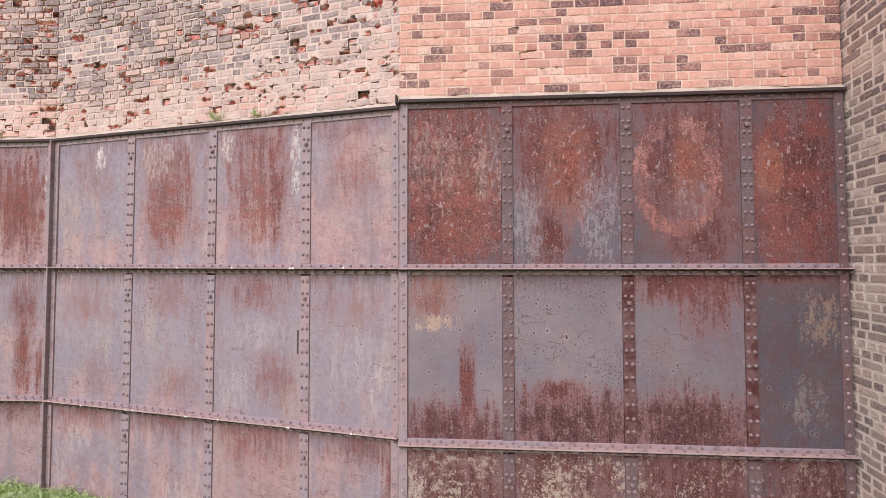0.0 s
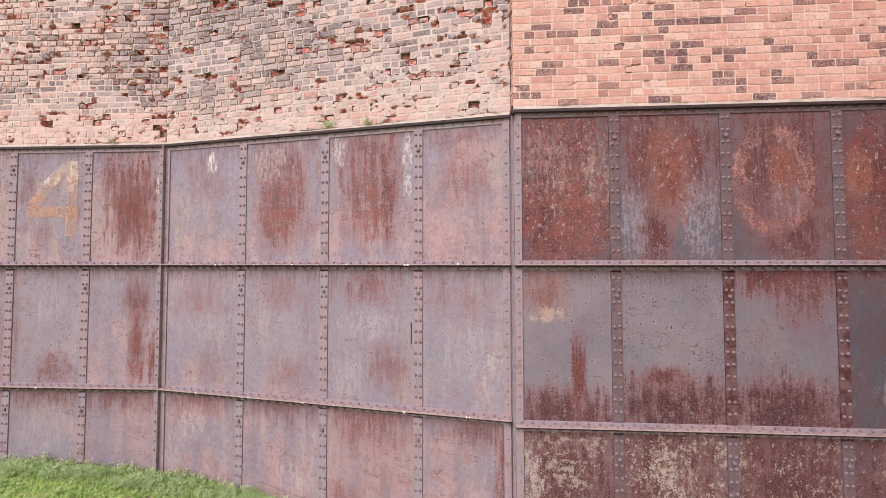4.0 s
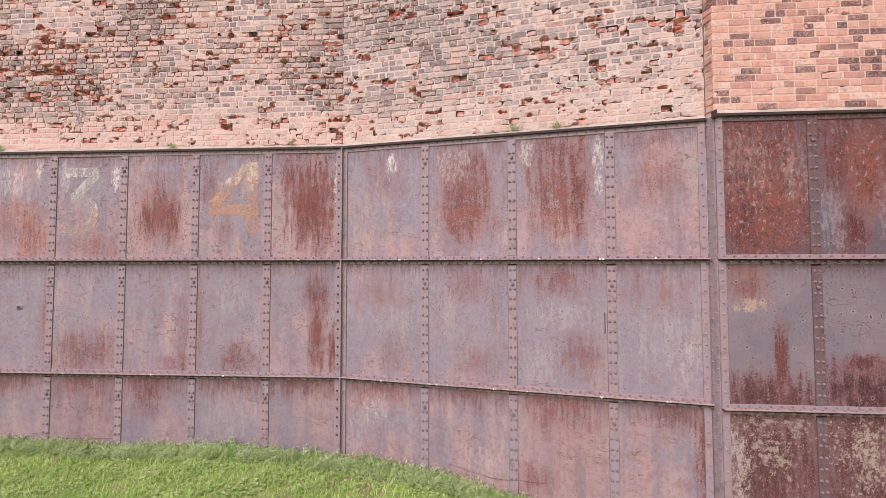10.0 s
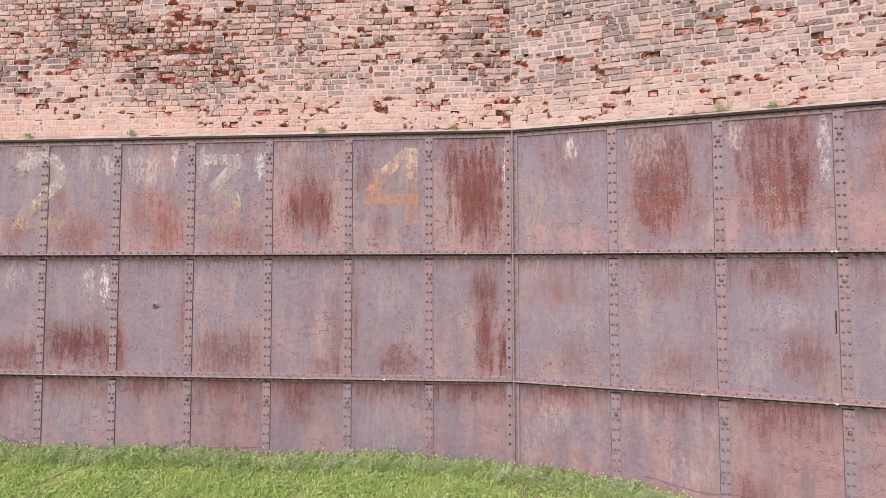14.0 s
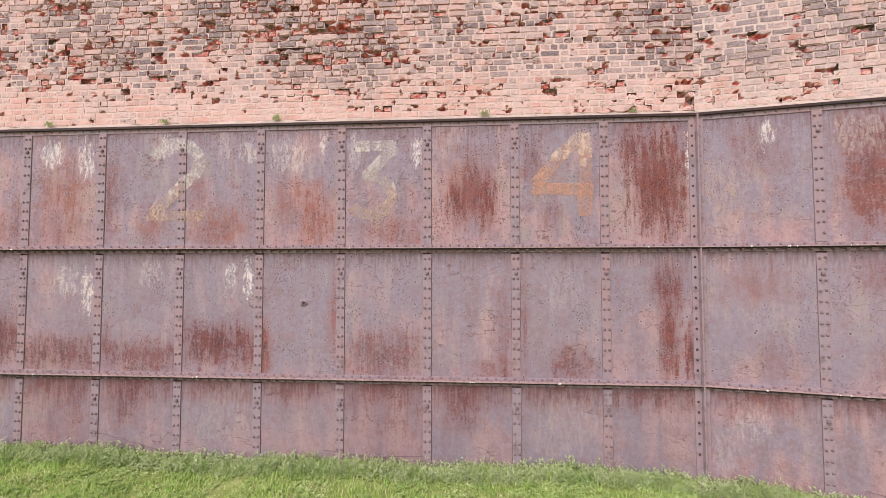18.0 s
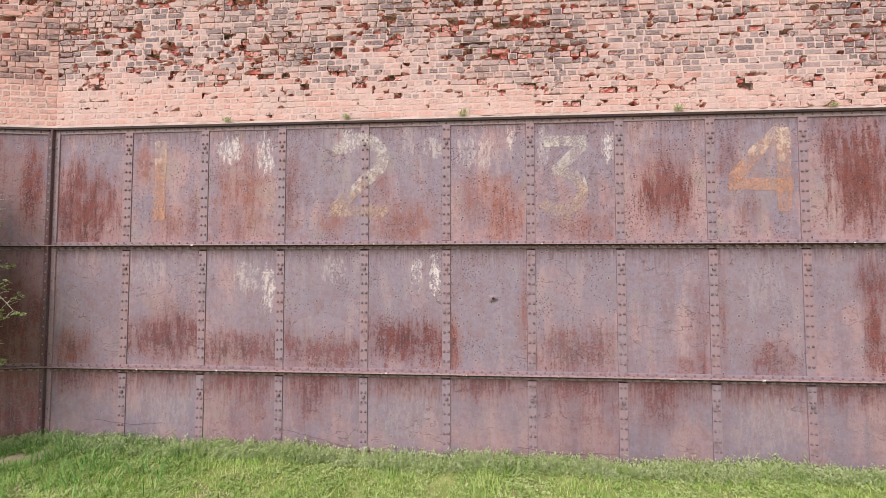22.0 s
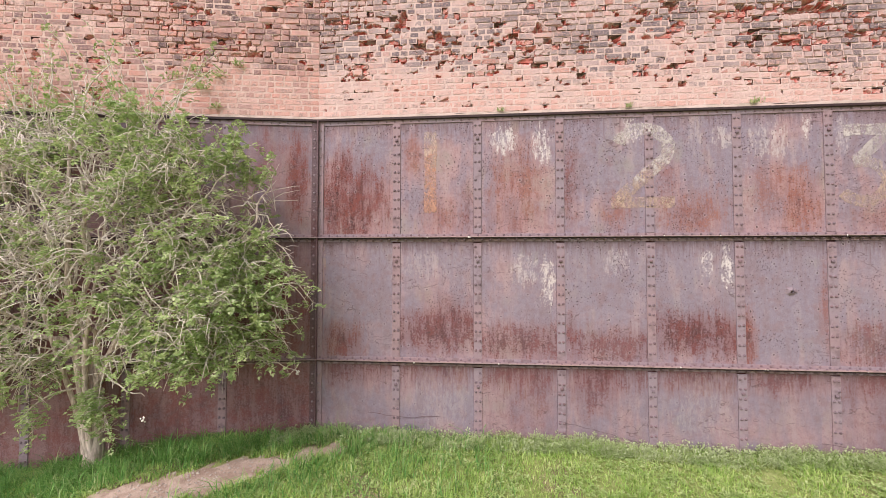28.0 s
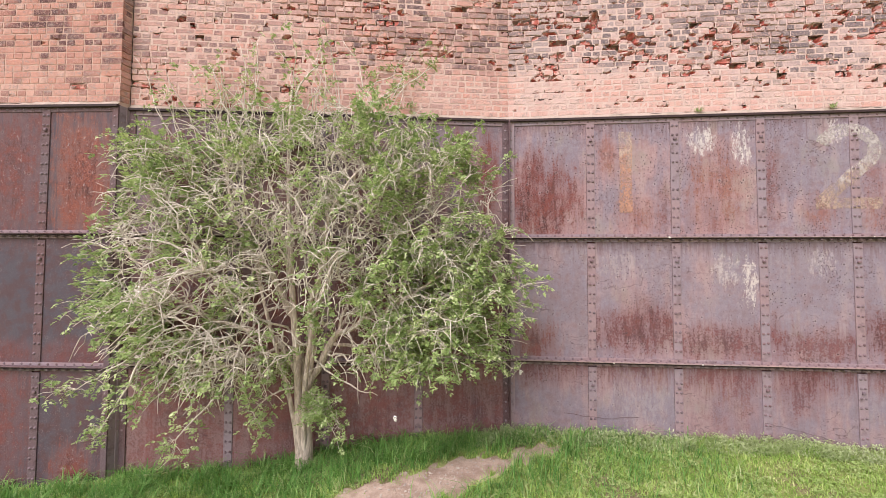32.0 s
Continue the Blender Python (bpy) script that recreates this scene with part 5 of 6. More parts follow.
m, length = frame_of((8.62, -0.80), (7.70, -5.3))
brickwork("wall_15", m, length, ZB, 96, "brown", 0.004, "side wall of brown and grey bricks with pale joints", 300, (0.0, 1.6))

# ---------------------------------------------------------------- grass and weeds
def blades(name, spots, heights, widths, lean, material, label, seed):
    """Many bent blades of grass in one mesh: five points and three faces each."""
    r = np.random.default_rng(seed)
    n = len(spots)
    turn, bend = r.uniform(0, 2 * math.pi, n), np.abs(r.normal(lean, lean * 0.5, n))
    d = np.stack([np.cos(turn), np.sin(turn), turn * 0], -1)
    side = np.stack([-np.sin(turn), np.cos(turn), turn * 0], -1) * widths[:, None] * 0.5
    up = np.array([0, 0, 1.0])
    h = heights[:, None]
    mid = spots + up * h * 0.55 + d * h * bend[:, None] * 0.3
    tip = spots + up * h * (1 - 0.25 * np.minimum(bend, 1.5))[:, None] + d * h * bend[:, None]
    v = np.stack([spots - side, spots + side, mid + side * 0.8, mid - side * 0.8, tip], 1).reshape(-1, 3)
    k = np.arange(n)[:, None] * 5
    me = bpy.data.meshes.new(name)
    quads, tris = k + [0, 1, 2, 3], k + [3, 2, 4]
    me.vertices.add(len(v))
    me.vertices.foreach_set("co", v.ravel())
    me.loops.add(7 * n)
    me.loops.foreach_set("vertex_index", np.concatenate([quads, tris], 1).ravel())
    me.polygons.add(2 * n)
    starts = (np.arange(n)[:, None] * 7 + [0, 4]).ravel()
    me.polygons.foreach_set("loop_start", starts)
    me.update(calc_edges=True)
    me.materials.append(material)
    return tagged(new(name, me), label, "grass", kind="stuff")


rg = np.random.default_rng(21)


def scatter(n, x0, x1, depth, power=1.0):
    x = rg.uniform(x0, x1, n)
    y = wall_y(x) - 0.02 - depth * rg.random(n) ** power
    return x, y


x, y = scatter(120000, -20.5, 5.0, 1.7)
clump = np.array([noise.noise(Vector((a * 1.7, b * 1.7, 0.0))) + 0.6 * noise.noise(Vector((a * 6, b * 6, 3.0))) for a, b in zip(x, y)])
ok = ((path_depth(x, y) < -0.03 + 0.16 * rg.random(len(x)) ** 2) | ((clump > 0.62) & (rg.random(len(x)) < 0.5))) & (rg.random(len(x)) < 0.75 + 0.6 * clump)
x, y, clump = x[ok], y[ok], clump[ok]
hgt = (0.035 + 0.045 * rg.random(len(x)) ** 2) * (1.0 + 0.9 * clump) * (1 + 0.5 * np.exp(-(wall_y(x) - y) / 0.12))
blades("grass_short", np.stack([x, y, ground_z(x, y)], -1), hgt, rg.uniform(0.005, 0.011, len(x)), 0.8, GRASS_SHORT, "short bright green grass in front of the iron wall", 31)
x, y = scatter(52000, -21.5, -9.0, 1.5, 0.9)
near = np.interp(x, [-21, -18, -14, -12.5, -11, -9], [0.7, 0.9, 1.0, 0.9, 0.45, 0.05]) * np.interp(wall_y(x) - y, [0, 0.5, 0.9, 1.5], [1.0, 0.9, 0.45, 0.2])
ok = (path_depth(x, y) < -0.03) & (rg.random(len(x)) < near)
x, y = x[ok], y[ok]
tuft = np.array([noise.noise(Vector((a * 3.1, b * 4.5, 8.0))) + 0.5 * noise.noise(Vector((a * 9, b * 12, 3.0))) for a, b in zip(x, y)])
ok = rg.random(len(x)) < 0.75 + 0.9 * tuft
x, y, tuft = x[ok], y[ok], tuft[ok]
blades("grass_long", np.stack([x, y, ground_z(x, y)], -1), rg.uniform(0.09, 0.26, len(x)) * np.clip(0.85 + 0.9 * tuft, 0.35, 1.5), rg.uniform(0.006, 0.012, len(x)), 1.0, GRASS_LONG, "long dark green grass around the tree foot", 32)
x, y = scatter(9000, -12.5, 4.5, 0.3, 1.6)
blades("grass_seeding", np.stack([x, y, ground_z(x, y)], -1), rg.uniform(0.07, 0.15, len(x)), rg.uniform(0.003, 0.006, len(x)), 0.4, GRASS_SHORT, "taller seeding grass along the wall foot", 33)


def leaf_fan(s, at, n, reach, width, r, rise=0.5):
    """A low rosette or sprig of broad leaves: each a folded lozenge."""
    for _ in range(n):
        a = r.uniform(0, 2 * math.pi)
        l, w = reach * r.uniform(0.6, 1.2), width * r.uniform(0.7, 1.2)
        d, t = np.array([math.cos(a), math.sin(a), rise * r.uniform(0.3, 1.6)]), np.array([-math.sin(a), math.cos(a), 0])
        b = np.asarray(at) + d * l * 0.15
        s.add([b, b + d * l * 0.5 + t * w, b + d * l - (0, 0, l * 0.25), b + d * l * 0.5 - t * w, b + d * l * 0.5 - (0, 0, w * 0.35)], [(0, 4, 1), (1, 4, 2), (0, 3, 4), (3, 2, 4)])


def weeds(name, count, x0, x1, depth, label, seed, tall, material):
    r = np.random.default_rng(seed)
    s = Soup()
    for _ in range(count):
        x = r.uniform(x0, x1)
        y = float(wall_y(x)) - 0.03 - depth * r.random()
        if path_depth(x, y) > -0.03:
            continue
        if not tall and noise.noise(Vector((x * 2.2, y * 2.8, 5.0))) + 0.4 * r.random() < 0.05:
            continue
        z = float(ground_z(x, y))
        if tall and r.random() < 0.6:
            h = r.uniform(0.06, 0.17)
            for k in range(int(4 + h * 50)):
                leaf_fan(s, (x + r.normal(0, 0.018), y + r.normal(0, 0.018), z + h * (k + 1) / (4 + h * 50)), 2, 0.028, 0.007, r, 0.8)
        else:
            leaf_fan(s, (x, y, z + 0.02), int(r.integers(4, 8)), r.uniform(0.016, 0.046), r.uniform(0.006, 0.015), r)
    ob = new(name, s.mesh(name))
    ob.data.materials.append(material)
    return tagged(ob, label, "weeds", kind="stuff")


weeds("weeds_by_wall", 4200, -12.3, 3.6, 0.34, "leafy grey-green weeds along the wall foot", 41, True, WEED)
weeds("weeds_in_grass", 19000, -20.0, 4.0, 1.6, "clover and low broad-leaved weeds in the grass", 42, False, CLOVER)

s = Soup()
r = np.random.default_rng(6)
for _ in range(3200):
    x, y = r.uniform(-16.5, -10.9), r.uniform(-2.0, -0.2)
    if path_depth(x, y) < 0.02:
        continue
    k = 0.004 + 0.016 * r.random() ** 2
    v = np.array([(1, 0, 0), (-1, 0, 0), (0, 1, 0), (0, -1, 0), (0, 0, 0.7), (0, 0, -0.7)]) * k * r.uniform(0.7, 1.3, (6, 3))
    s.add(v + (x, y, float(ground_z(x, y)) + 0.014), [(0, 2, 4), (2, 1, 4), (1, 3, 4), (3, 0, 4), (2, 0, 5), (1, 2, 5), (3, 1, 5), (0, 3, 5)])
ob = new("pebbles", s.mesh("pebbles"))
ob.data.materials.append(STONE)
tagged(ob, "small pale pebbles on the bare path", "pebbles", kind="stuff")


# tufts that root on the ledge
def ledge_tuft(x, z_up, seed, size):
    r = np.random.default_rng(seed)
    s = Soup()
    for _ in range(26):
        leaf_fan(s, (r.normal(0, 0.05 * size), r.uniform(-0.02, 0.01), r.uniform(0, 0.02)), 2, 0.06 * size, 0.006, r, 1.5)
    ob = new("weed_tuft", s.mesh("weed_tuft"))
    ob.data.materials.append(WEED)
    ob.location = (x, float(wall_y(x)) - 0.03, z_up)
    tagged(ob, "small green weed tuft rooted on the cement ledge", "weed", "weed tufts on the ledge")


for k, (x, size) in enumerate(((2.05, 1.1), (2.6, 0.7), (-5.9, 0.8), (-3.1, 0.7), (-7.5, 0.6), (-9.2, 0.7), (-1.2, 0.5))):
    ledge_tuft(x, ZT + 0.030, 60 + k, size * 0.8)


def joint_weed(x, z, seed):
    """A leafy sprig hanging out of a rotted joint."""
    r = np.random.default_rng(seed)
    s = Soup()
    for k in range(16):
        leaf_fan(s, (r.normal(0, 0.05), -0.02 - 0.05 * r.random(), r.normal(0, 0.025)), 3, 0.055, 0.010, r, 0.7)
    ob = new("joint_weed", s.mesh("joint_weed"))
    ob.data.materials.append(LEAF)
    ob.location = (x, float(wall_y(x)), z)
    tagged(ob, "leafy green sprig growing from a brick joint", "weed", "weed sprigs in the brick joints")


for k, (x, z) in enumerate(((-13.49, 5.1), (-13.14, 5.04), (-13.39, 4.84), (-13.2, 4.58), (-13.75, 5.02), (-12.9, 5.2))):
    joint_weed(x, z, 90 + k)

# ---------------------------------------------------------------- the tree
def tube(s, pts, radii, sides=6):
    """A tapering tube along points."""
    pts = [np.asarray(p, float) for p in pts]
    rings, u = [], np.array([1.0, 0.2, 0.1])
    for k, p in enumerate(pts):
        d = pts[min(k + 1, len(pts) - 1)] - pts[max(k - 1, 0)]
        d = d / (np.linalg.norm(d) + 1e-9)
        u = u - d * (u @ d)
        u = u / (np.linalg.norm(u) + 1e-9)
        w = np.cross(d, u)
        a = np.arange(sides) * 2 * math.pi / sides
        rings.append(p + radii[k] * (np.cos(a)[:, None] * u + np.sin(a)[:, None] * w))
    n = len(pts)
    s.add(np.concatenate(rings + [pts[-1][None]]), [(k * sides + j, k * sides + (j + 1) % sides, (k + 1) * sides + (j + 1) % sides, (k + 1) * sides + j) for k in range(n - 1) for j in range(sides)] + [((n - 1) * sides + j, (n - 1) * sides + (j + 1) % sides, n * sides) for j in range(sides)])


rt = np.random.default_rng(77)
BASE = np.array([-14.48, -0.66, float(ground_z(-14.48, -0.66)) - 0.03])
tree = thing("tree", "spreading elder tree with pale bare twigs and fresh green leaves", "tree", Matrix.Translation(BASE))


def inside_crown(p):
    """The crown's envelope: a wide dome pressed against the wall, ragged below."""
    x, y, z = p[..., 0], p[..., 1], p[..., 2]
    dx = (x + 14.55) / np.where(x > -14.55, 2.85, 2.50)
    dz = (z - 2.3) / np.where(z > 2.3, 2.10, 1.9)
    dy = (y + 0.95) / 0.75
    low = np.interp(x, [-18, -15.5, -14.3, -13.3, -12.2, -11.6], [0.45, 0.75, 1.25, 1.15, 1.2, 1.25])
    return (np.abs(dx) ** 2.3 + np.abs(dz) ** 2.3 + np.abs(dy) ** 2.6 < 1.0) & (y < wall_y(x) - 0.06) & (z > low)


cloud = np.stack([rt.uniform(-18.0, -11.6, 14000), rt.uniform(-2.05, -0.2, 14000), rt.uniform(0.4, 5.0, 14000)], -1)
cloud = cloud[inside_crown(cloud)][:2000]
nodes, parent = [np.zeros(3) + BASE], [-1]
for k in range(1, 9):
    nodes.append(BASE + np.array([0.05 * k / 8 + 0.012 * math.sin(k), -0.06 * k / 8, 0.13 * k]))
    parent.append(k - 1)
top = len(nodes) - 1
for a, spread, rise in ((2.7, 0.55, 0.85), (0.4, 0.5, 0.85), (3.9, 0.25, 1.0), (5.2, 0.35, 0.95), (1.6, 0.12, 1.0)):
    last = top
    for k in range(1, 7):
        step = np.array([math.cos(a) * spread, -abs(math.sin(a)) * spread * 0.35, rise]) * 0.14
        nodes.append(nodes[last] + step + rt.normal(0, 0.012, 3))
        parent.append(last)
        last = len(nodes) - 1
STEP, REACH, KILL = 0.11, 1.3, 0.13
alive = np.ones(len(cloud), bool)
for _ in range(90):
    P = np.array(nodes)
    idx = np.flatnonzero(alive)
    if not len(idx):
        break
    d = cloud[idx][:, None] - P[None]
    dist = np.linalg.norm(d, axis=2)
    dist[:, :5] = 99
    best = dist.argmin(1)
    near = dist[np.arange(len(idx)), best]
    grown = 0
    for b in np.unique(best[near < REACH]):
        mine = idx[(best == b) & (near < REACH)]
        v = cloud[mine] - P[b]
        v = (v / np.linalg.norm(v, axis=1)[:, None]).sum(0)
        v = v / (np.linalg.norm(v) + 1e-9) + rt.normal(0, 0.22, 3)
        q = P[b] + STEP * v / np.linalg.norm(v)
        if np.linalg.norm(P - q, axis=1).min() < STEP * 0.35:
            continue
        nodes.append(q)
        parent.append(int(b))
        grown += 1
    P = np.array(nodes)
    d = np.linalg.norm(cloud[:, None] - P[None, -max(grown, 1):], axis=2).min(1)
    alive &= d > KILL
    if not grown:
        break
P = np.array(nodes)
kids = [[] for _ in nodes]
for k, q in enumerate(parent):
    if q >= 0:
        kids[q].append(k)
load = np.zeros(len(nodes))
for k in range(len(nodes) - 1, -1, -1):
    load[k] = max(1.0, sum(load[c] for c in kids[k]))
radius = np.clip(0.0048 * load**0.44, 0.0064, 0.08)
radius[:9] = np.linspace(0.11, 0.085, 9)
trunk, twigs, limbs = Soup(), Soup(), []
tube(trunk, P[:9], radius[:9] * (1 + 0.25 * np.exp(-np.arange(9) * 1.2)), 10)
stack = [(top, c) for c in kids[top]]
while stack:
    a, c = stack.pop()
    chain, rad = [P[a], P[c]], [min(radius[a], radius[c] * 1.25), radius[c]]
    while kids[c]:
        order = sorted(kids[c], key=lambda k: -load[k])
        stack += [(c, o) for o in order[1:]]
        c = order[0]
        chain.append(P[c])
        rad.append(radius[c])
    if rad[0] > 0.021 and len(chain) > 5:
        s = Soup()
        tube(s, chain, rad, 7)
        limbs.append(s)
    else:
        tube(twigs, chain, rad, 5)
local = Matrix.Translation(-BASE)


def rooted(name, s, material, label="", kind="", smooth=True):
    me = s.mesh(name, smooth)
    me.transform(local)
    return part(name, me, material, tree, label, kind)


rooted("trunk", trunk, BARK, "short grey-brown furrowed trunk")
for s in limbs:
    rooted("limb", s, BARK)

# the leading stems that rise through the crown
for lean, foot, height, thick in ((-0.10, -14.47, 4.6, 0.058), (0.42, -14.42, 3.4, 0.040), (-0.75, -14.50, 3.7, 0.034)):
    s = Soup()
    z = np.linspace(BASE[2] + 0.25, height, 12)
    t = (z - z[0]) / (z[-1] - z[0])
    pts = [np.array((foot + lean * q**1.2 * height / 3.6 + 0.03 * math.sin(7 * q + lean * 9), -0.74 - 0.28 * math.sin(2.6 * q) + 0.02 * math.sin(11 * q), h)) for q, h in zip(t, z)]
    tube(s, pts, thick * (1 - 0.82 * t), 8)
    rooted("stem", s, BARK)

# arching bare shoots, and the leaves on the living ones
ends = [k for k in range(12, len(nodes)) if radius[k] < 0.011]
shoots, blossoms = Soup(), []
leaf_v = []


def leaflet(b, d, up, l, w):
    t = np.cross(d, up)
    t /= np.linalg.norm(t) + 1e-9
    nrm = np.cross(t, d)
    leaf_v.append([b, b + d * l * 0.45 + t * w + nrm * w * 0.3, b + d * l - nrm * l * 0.12, b + d * l * 0.45 - t * w + nrm * w * 0.3])


def compound(b, d, size):
    """Five to seven leaflets along a drooping stalk."""
    d = d / np.linalg.norm(d)
    up = np.array([0, 0, 1.0]) + rt.normal(0, 0.35, 3)
    t = np.cross(d, up)
    t /= np.linalg.norm(t) + 1e-9
    for k in range(3):
        p = b + d * size * (0.35 + 0.3 * k) - (0, 0, 0.05 * size * k * k)
        for sgn in (-1, 1):
            e = d * 0.55 + t * sgn + rt.normal(0, 0.15, 3)
            leaflet(p, e / np.linalg.norm(e), up, size * rt.uniform(0.38, 0.52), size * rt.uniform(0.13, 0.19))
    leaflet(b + d * size * 0.95 - (0, 0, 0.2 * size), d - (0, 0, 0.15), up, size * 0.5, size * 0.17)


for k in ends:
    b = P[k]
    out = b - np.array([-14.5, -0.75, 2.0])
    out = out / np.linalg.norm(out)
    bare = noise.noise(Vector((b[0] * 1.5, b[1] * 1.2, b[2] * 1.5)) + Vector((3.3, 1.0, 7.1)))
    edge = np.linalg.norm((b - (-14.55, -1.0, 2.4)) / (2.8, 1.2, 2.2))
    leafy_here = 0.36 + 1.0 * (edge - 0.68) - 0.5 * max(0.0, b[2] - 3.3) - 2.6 * bare - 0.4 * math.exp(-((b[0] + 15.0) ** 2 / 0.5 + (b[2] - 2.3) ** 2 / 1.2))
    leafy_here += 0.22 * min(1.0, max(0.0, -15.2 - b[0])) - 0.12 * min(1.0, max(0.0, b[0] + 13.9))
    stem = math.exp(-((b[0] + 14.2) ** 2 / 0.16 + (b[2] - 1.5) ** 2 / 0.5))
    leafy_here -= 1.1 * stem
    for _ in range(2 if rt.random() < 0.25 * (1 - stem) else 1):
        if rt.random() < 0.7 * stem:
            continue
        if rt.random() < 0.25 and leafy_here < 0.3:
            continue
        v = out * 0.5 + rt.normal(0, 0.55, 3) + (0, -0.1, 0.15)
        v /= np.linalg.norm(v)
        pts, q = [b], b
        for j in range(rt.integers(3, 6)):
            v = v + (0, 0, -0.16) + rt.normal(0, 0.16, 3)
            v /= np.linalg.norm(v)
            q = q + v * rt.uniform(0.06, 0.11)
            q[1] = min(q[1], float(wall_y(q[0])) - 0.04)
            pts.append(q)
        tube(shoots, pts, np.linspace(0.0062, 0.0028, len(pts)) * rt.uniform(0.8, 1.25), 4)
        if rt.random() < leafy_here:
            for q in pts[1:]:
                for _ in range(rt.integers(2, 6)):
                    d = rt.normal(0, 1, 3) + (out[0] * 0.7, -0.6, 0.5)
                    compound(q, d, rt.uniform(0.062, 0.100))
            if rt.random() < 0.012:
                blossoms.append(pts[-1])


def sprig(points, leafy_from, n):
    """A long trailing branch that stands clear of the crown."""
    pts = [np.array(p, float) for p in points]
    fine = []
    for a, b in zip(pts[:-1], pts[1:]):
        fine += [a + (b - a) * t + rt.normal(0, 0.012, 3) for t in (0.0, 0.33, 0.66)]
    fine.append(pts[-1])
    tube(shoots, fine, np.linspace(0.014, 0.004, len(fine)), 5)
    for q in fine[leafy_from:]:
        for _ in range(n):
            v = rt.normal(0, 1, 3) + (0, -0.3, 0.1)
            e = q + v / np.linalg.norm(v) * 0.13
            tube(shoots, [q, (q + e) / 2 + (0, 0, 0.015), e], [0.004, 0.003, 0.002], 4)
            for _ in range(3):
                compound(e + rt.normal(0, 0.03, 3), rt.normal(0, 1, 3) + (0, -0.4, 0.2), rt.uniform(0.06, 0.095))


def arches(hub, count, reach, thick):
    """Pale bare branches that spring from one place, rise a little and droop."""
    hub = np.array(hub, float)
    near = P[9:][np.linalg.norm(P[9:] - hub - (0, 0.3, 0), axis=1).argmin()]
    tube(shoots, [near, (near + hub) / 2 + rt.normal(0, 0.02, 3), hub], [thick * 1.3, thick * 1.15, thick], 6)
    for k in range(count):
        a = rt.uniform(0.95 * math.pi, 2.05 * math.pi)
        v = np.array([math.cos(a), 0.45 * math.sin(a), rt.uniform(0.1, 0.9)])
        q, pts = hub, [hub]
        n = rt.integers(6, 10)
        for j in range(n):
            v = v / np.linalg.norm(v) + (0, 0, -0.20) + rt.normal(0, 0.36, 3)
            q = q + v / np.linalg.norm(v) * reach / 8
            q[1] = min(q[1], float(wall_y(q[0])) - 0.05)
            pts.append(q)
        tube(shoots, pts, np.linspace(thick * rt.uniform(0.5, 0.9), 0.003, len(pts)), 5)
        for q in pts[2:]:
            e = q + rt.normal(0, 0.09, 3) - (0, 0.02, 0.05)
            tube(shoots, [q, (q + e) / 2 + (0, 0, 0.02), e], [0.006, 0.005, 0.003], 4)
            if k % 3 == 0:
                for _ in range(2):
                    compound(e, rt.normal(0, 1, 3) + (0, -0.5, 0.2), rt.uniform(0.06, 0.09))


for hub, count, reach, thick in (((-15.1, -1.75, 2.3), 11, 1.1, 0.017), ((-15.45, -1.6, 3.0), 6, 0.8, 0.012), ((-14.6, -1.15, 3.85), 6, 0.7, 0.012), ((-12.75, -1.3, 2.95), 5, 0.8, 0.012),
                                 ((-15.9, -1.35, 3.15), 5, 0.9, 0.014), ((-14.75, -1.65, 1.9), 5, 0.8, 0.012), ((-13.6, -1.6, 2.5), 5, 0.9, 0.011), ((-15.6, -1.65, 1.8), 5, 0.9, 0.011),
                                 ((-13.3, -1.1, 1.75), 6, 0.7, 0.012), ((-13.7, -1.0, 3.6), 6, 0.8, 0.013), ((-16.2, -1.3, 2.3), 5, 0.8, 0.013), ((-14.9, -1.4, 1.45), 6, 0.7, 0.013)):
    arches(hub, count, reach, thick)
front = cloud[(cloud[:, 1] < -1.05) & (cloud[:, 2] > 1.2) & (np.hypot((cloud[:, 0] + 14.2) / 0.6, (cloud[:, 2] - 1.6) / 0.9) > 1)][:64]
for hub in front:
    arches(hub, 4, rt.uniform(0.4, 0.65), 0.0085)
# thin shoots that stand above the crown
for _ in range(64):
    x = rt.uniform(-16.4, -13.1)
    q = np.array([x, -0.75 + 0.1 * rt.normal(), np.interp(x, [-16.4, -15, -14, -12.9], [3.5, 3.9, 3.9, 3.4])])
    v, pts = np.array([0.25 * rt.normal(), 0.06, 1.0]), [q]
    for j in range(rt.integers(5, 17)):
        v = v / np.linalg.norm(v) + rt.normal(0, 0.15, 3)
        q = q + v / np.linalg.norm(v) * 0.11
        q[1] = min(q[1], float(wall_y(q[0])) - 0.12)
        pts.append(q)
    tube(shoots, pts, np.linspace(0.009, 0.003, len(pts)), 5)
    for q in pts[2:]:
        for _ in range(rt.integers(0, 3)):
            compound(q + rt.normal(0, 0.03, 3), rt.normal(0, 1, 3) + (0, -0.4, 0.1), rt.uniform(0.055, 0.09))

sprig([(-14.45, -0.8, 0.85), (-14.7, -1.0, 0.8), (-14.9, -1.1, 0.6), (-14.75, -1.15, 0.42)], 4, 4)
sprig([(-14.4, -0.8, 0.8), (-14.15, -1.0, 0.75), (-13.95, -1.05, 0.6), (-13.85, -1.1, 0.5)], 5, 3)
for _ in range(6):
    x = rt.uniform(-14.3, -13.85)
    sprig([(-14.42, -0.75, rt.uniform(0.3, 0.7)), ((x - 14.42) / 2, -0.92, rt.uniform(0.5, 0.85)), (x, rt.uniform(-1.1, -0.9), rt.uniform(0.25, 0.8))], 3, 3)
sprig([(-14.3, -0.8, 1.15), (-14.0, -1.0, 1.05), (-13.6, -1.1, 0.9), (-13.4, -1.1, 0.85)], 8, 0)
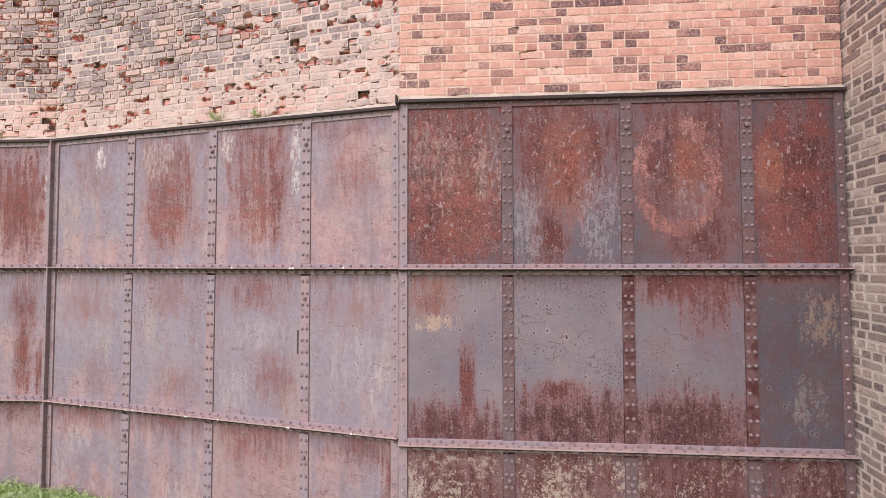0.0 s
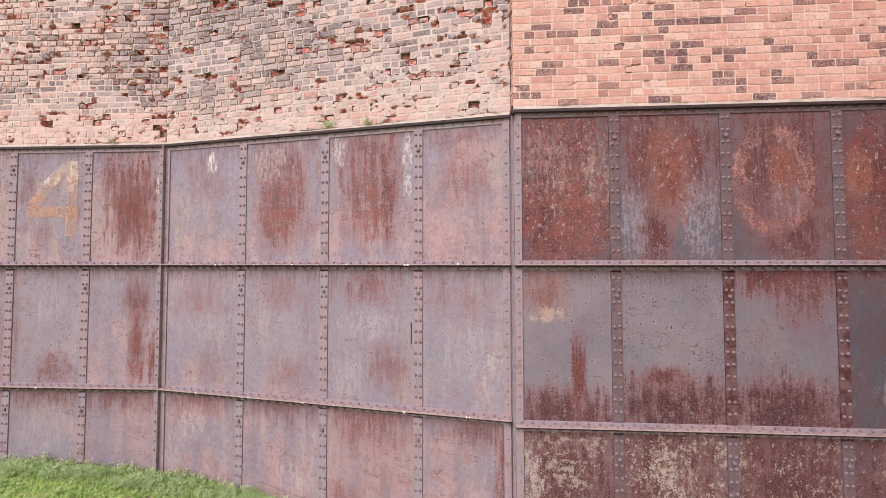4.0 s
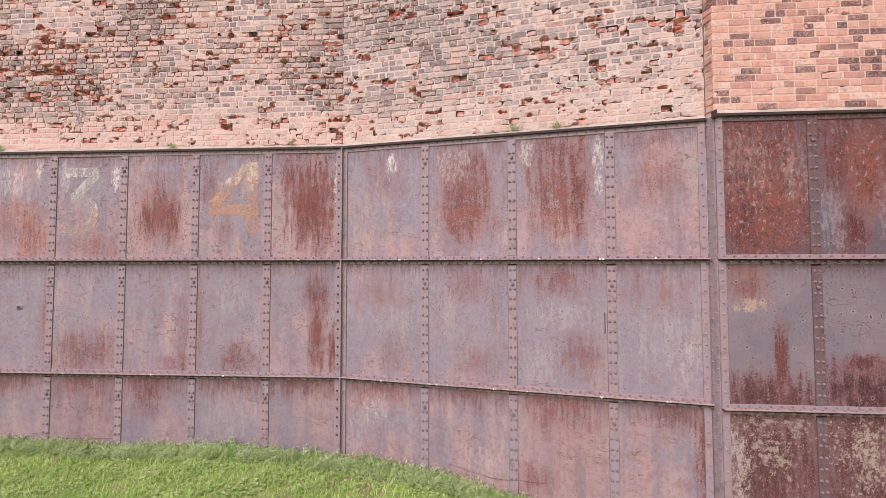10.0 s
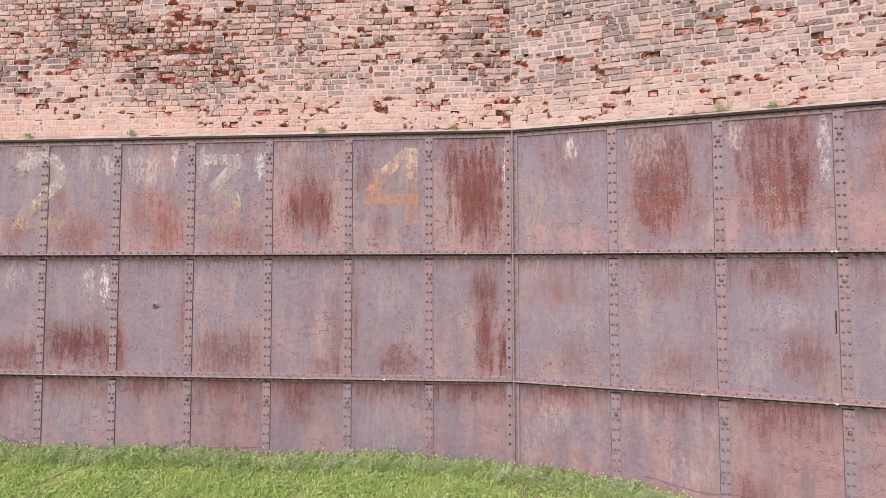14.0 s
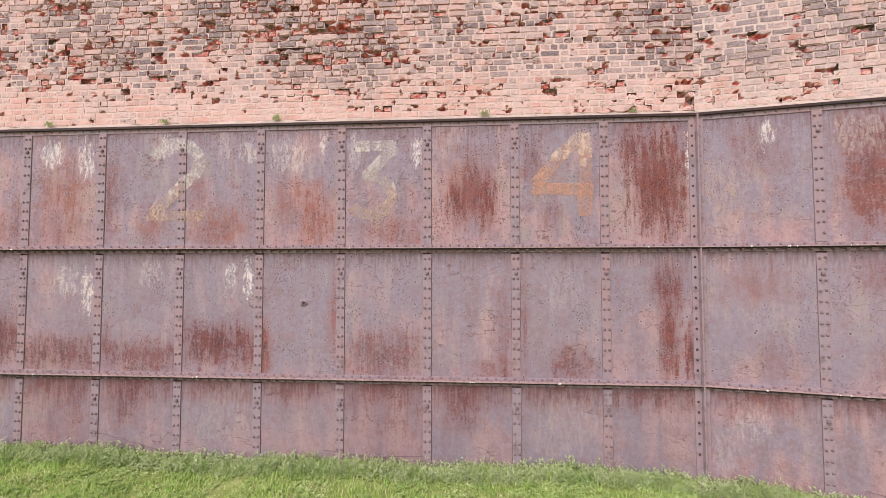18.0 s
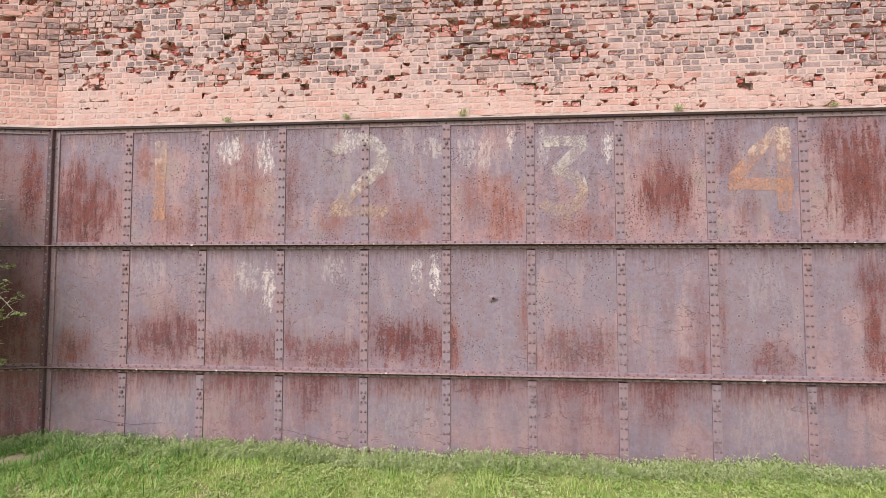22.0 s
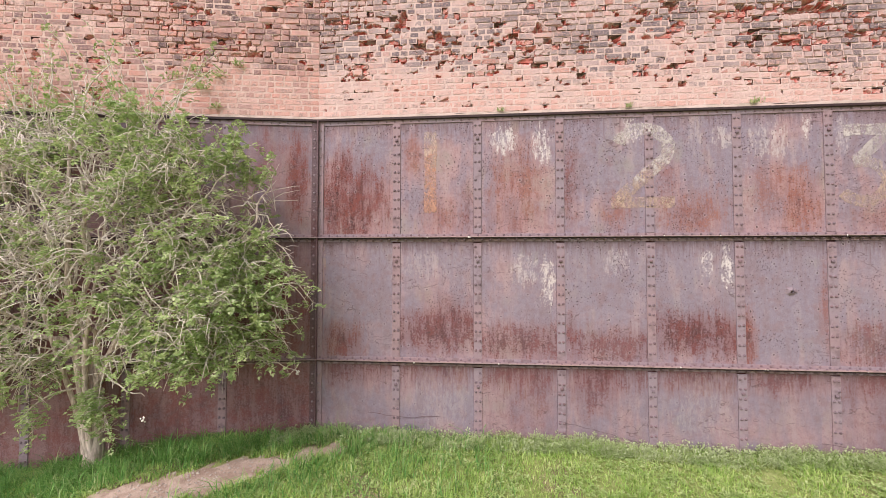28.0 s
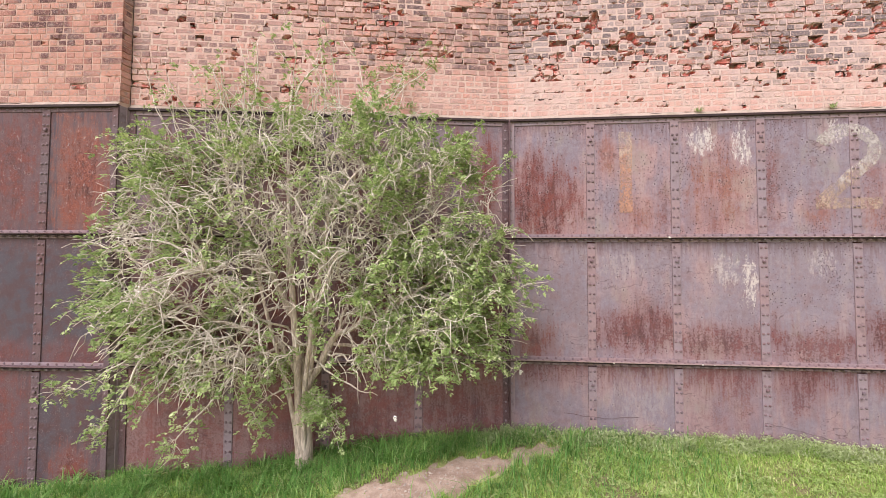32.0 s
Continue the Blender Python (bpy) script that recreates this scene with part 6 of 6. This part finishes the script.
sprig([(-15.3, -1.2, 1.5), (-16.0, -1.45, 1.45), (-16.4, -1.5, 1.15), (-16.8, -1.5, 0.95), (-17.1, -1.5, 0.9)], 4, 3)
sprig([(-16.0, -1.45, 1.45), (-16.15, -1.5, 1.0), (-16.4, -1.5, 0.6), (-16.55, -1.5, 0.4)], 3, 3)
sprig([(-15.0, -1.2, 1.2), (-15.3, -1.4, 0.75), (-15.55, -1.5, 0.45), (-15.6, -1.5, 0.22)], 3, 3)
sprig([(-13.2, -0.9, 1.9), (-12.5, -0.95, 1.5), (-12.0, -0.9, 1.25), (-11.75, -0.75, 1.1)], 3, 3)
sprig([(-13.0, -0.8, 3.0), (-12.3, -0.8, 2.6), (-11.8, -0.7, 2.2), (-11.6, -0.6, 1.9)], 3, 3)
sprig([(-14.7, -0.8, 4.0), (-14.6, -0.8, 4.6), (-14.35, -0.75, 5.0), (-14.3, -0.7, 5.35)], 3, 1)
sprig([(-15.2, -0.8, 3.9), (-15.6, -0.8, 4.5), (-15.75, -0.8, 4.95)], 2, 2)
sprig([(-13.9, -0.7, 3.9), (-13.6, -0.6, 4.5), (-13.2, -0.5, 4.9)], 3, 2)
sprig([(-15.9, -0.95, 3.5), (-16.5, -1.1, 3.9), (-16.9, -1.15, 3.7)], 2, 3)

rooted("twig_tangle", twigs, TWIG, "tangle of pale grey twigs", "stuff")
rooted("bare_growth", shoots, TWIG, "thin bare arching shoots", "stuff")
v = np.array(leaf_v).reshape(-1, 3)
v[:, 1] = np.minimum(v[:, 1], wall_y(v[:, 0]) - 0.012)
n = len(leaf_v)
me = bpy.data.meshes.new("crown")
me.vertices.add(len(v))
me.vertices.foreach_set("co", (v - BASE).ravel())
me.loops.add(6 * n)
me.loops.foreach_set("vertex_index", (np.arange(n)[:, None] * 4 + [0, 1, 2, 0, 2, 3]).ravel())
me.polygons.add(2 * n)
me.polygons.foreach_set("loop_start", np.arange(2 * n) * 3)
me.update(calc_edges=True)
part("crown", me, LEAF, tree, "loose crown of small fresh green compound leaves", "stuff")
for b in blossoms[:14] + [np.array((-13.12, -1.42, 0.72)), np.array((-11.72, -0.75, 1.07))]:
    s = Soup()
    for _ in range(9):
        s.rivet(b + rt.normal(0, 0.011, 3), 0.010, 0.006)
    rooted("blossom", s, PETAL, "small creamy white blossom")
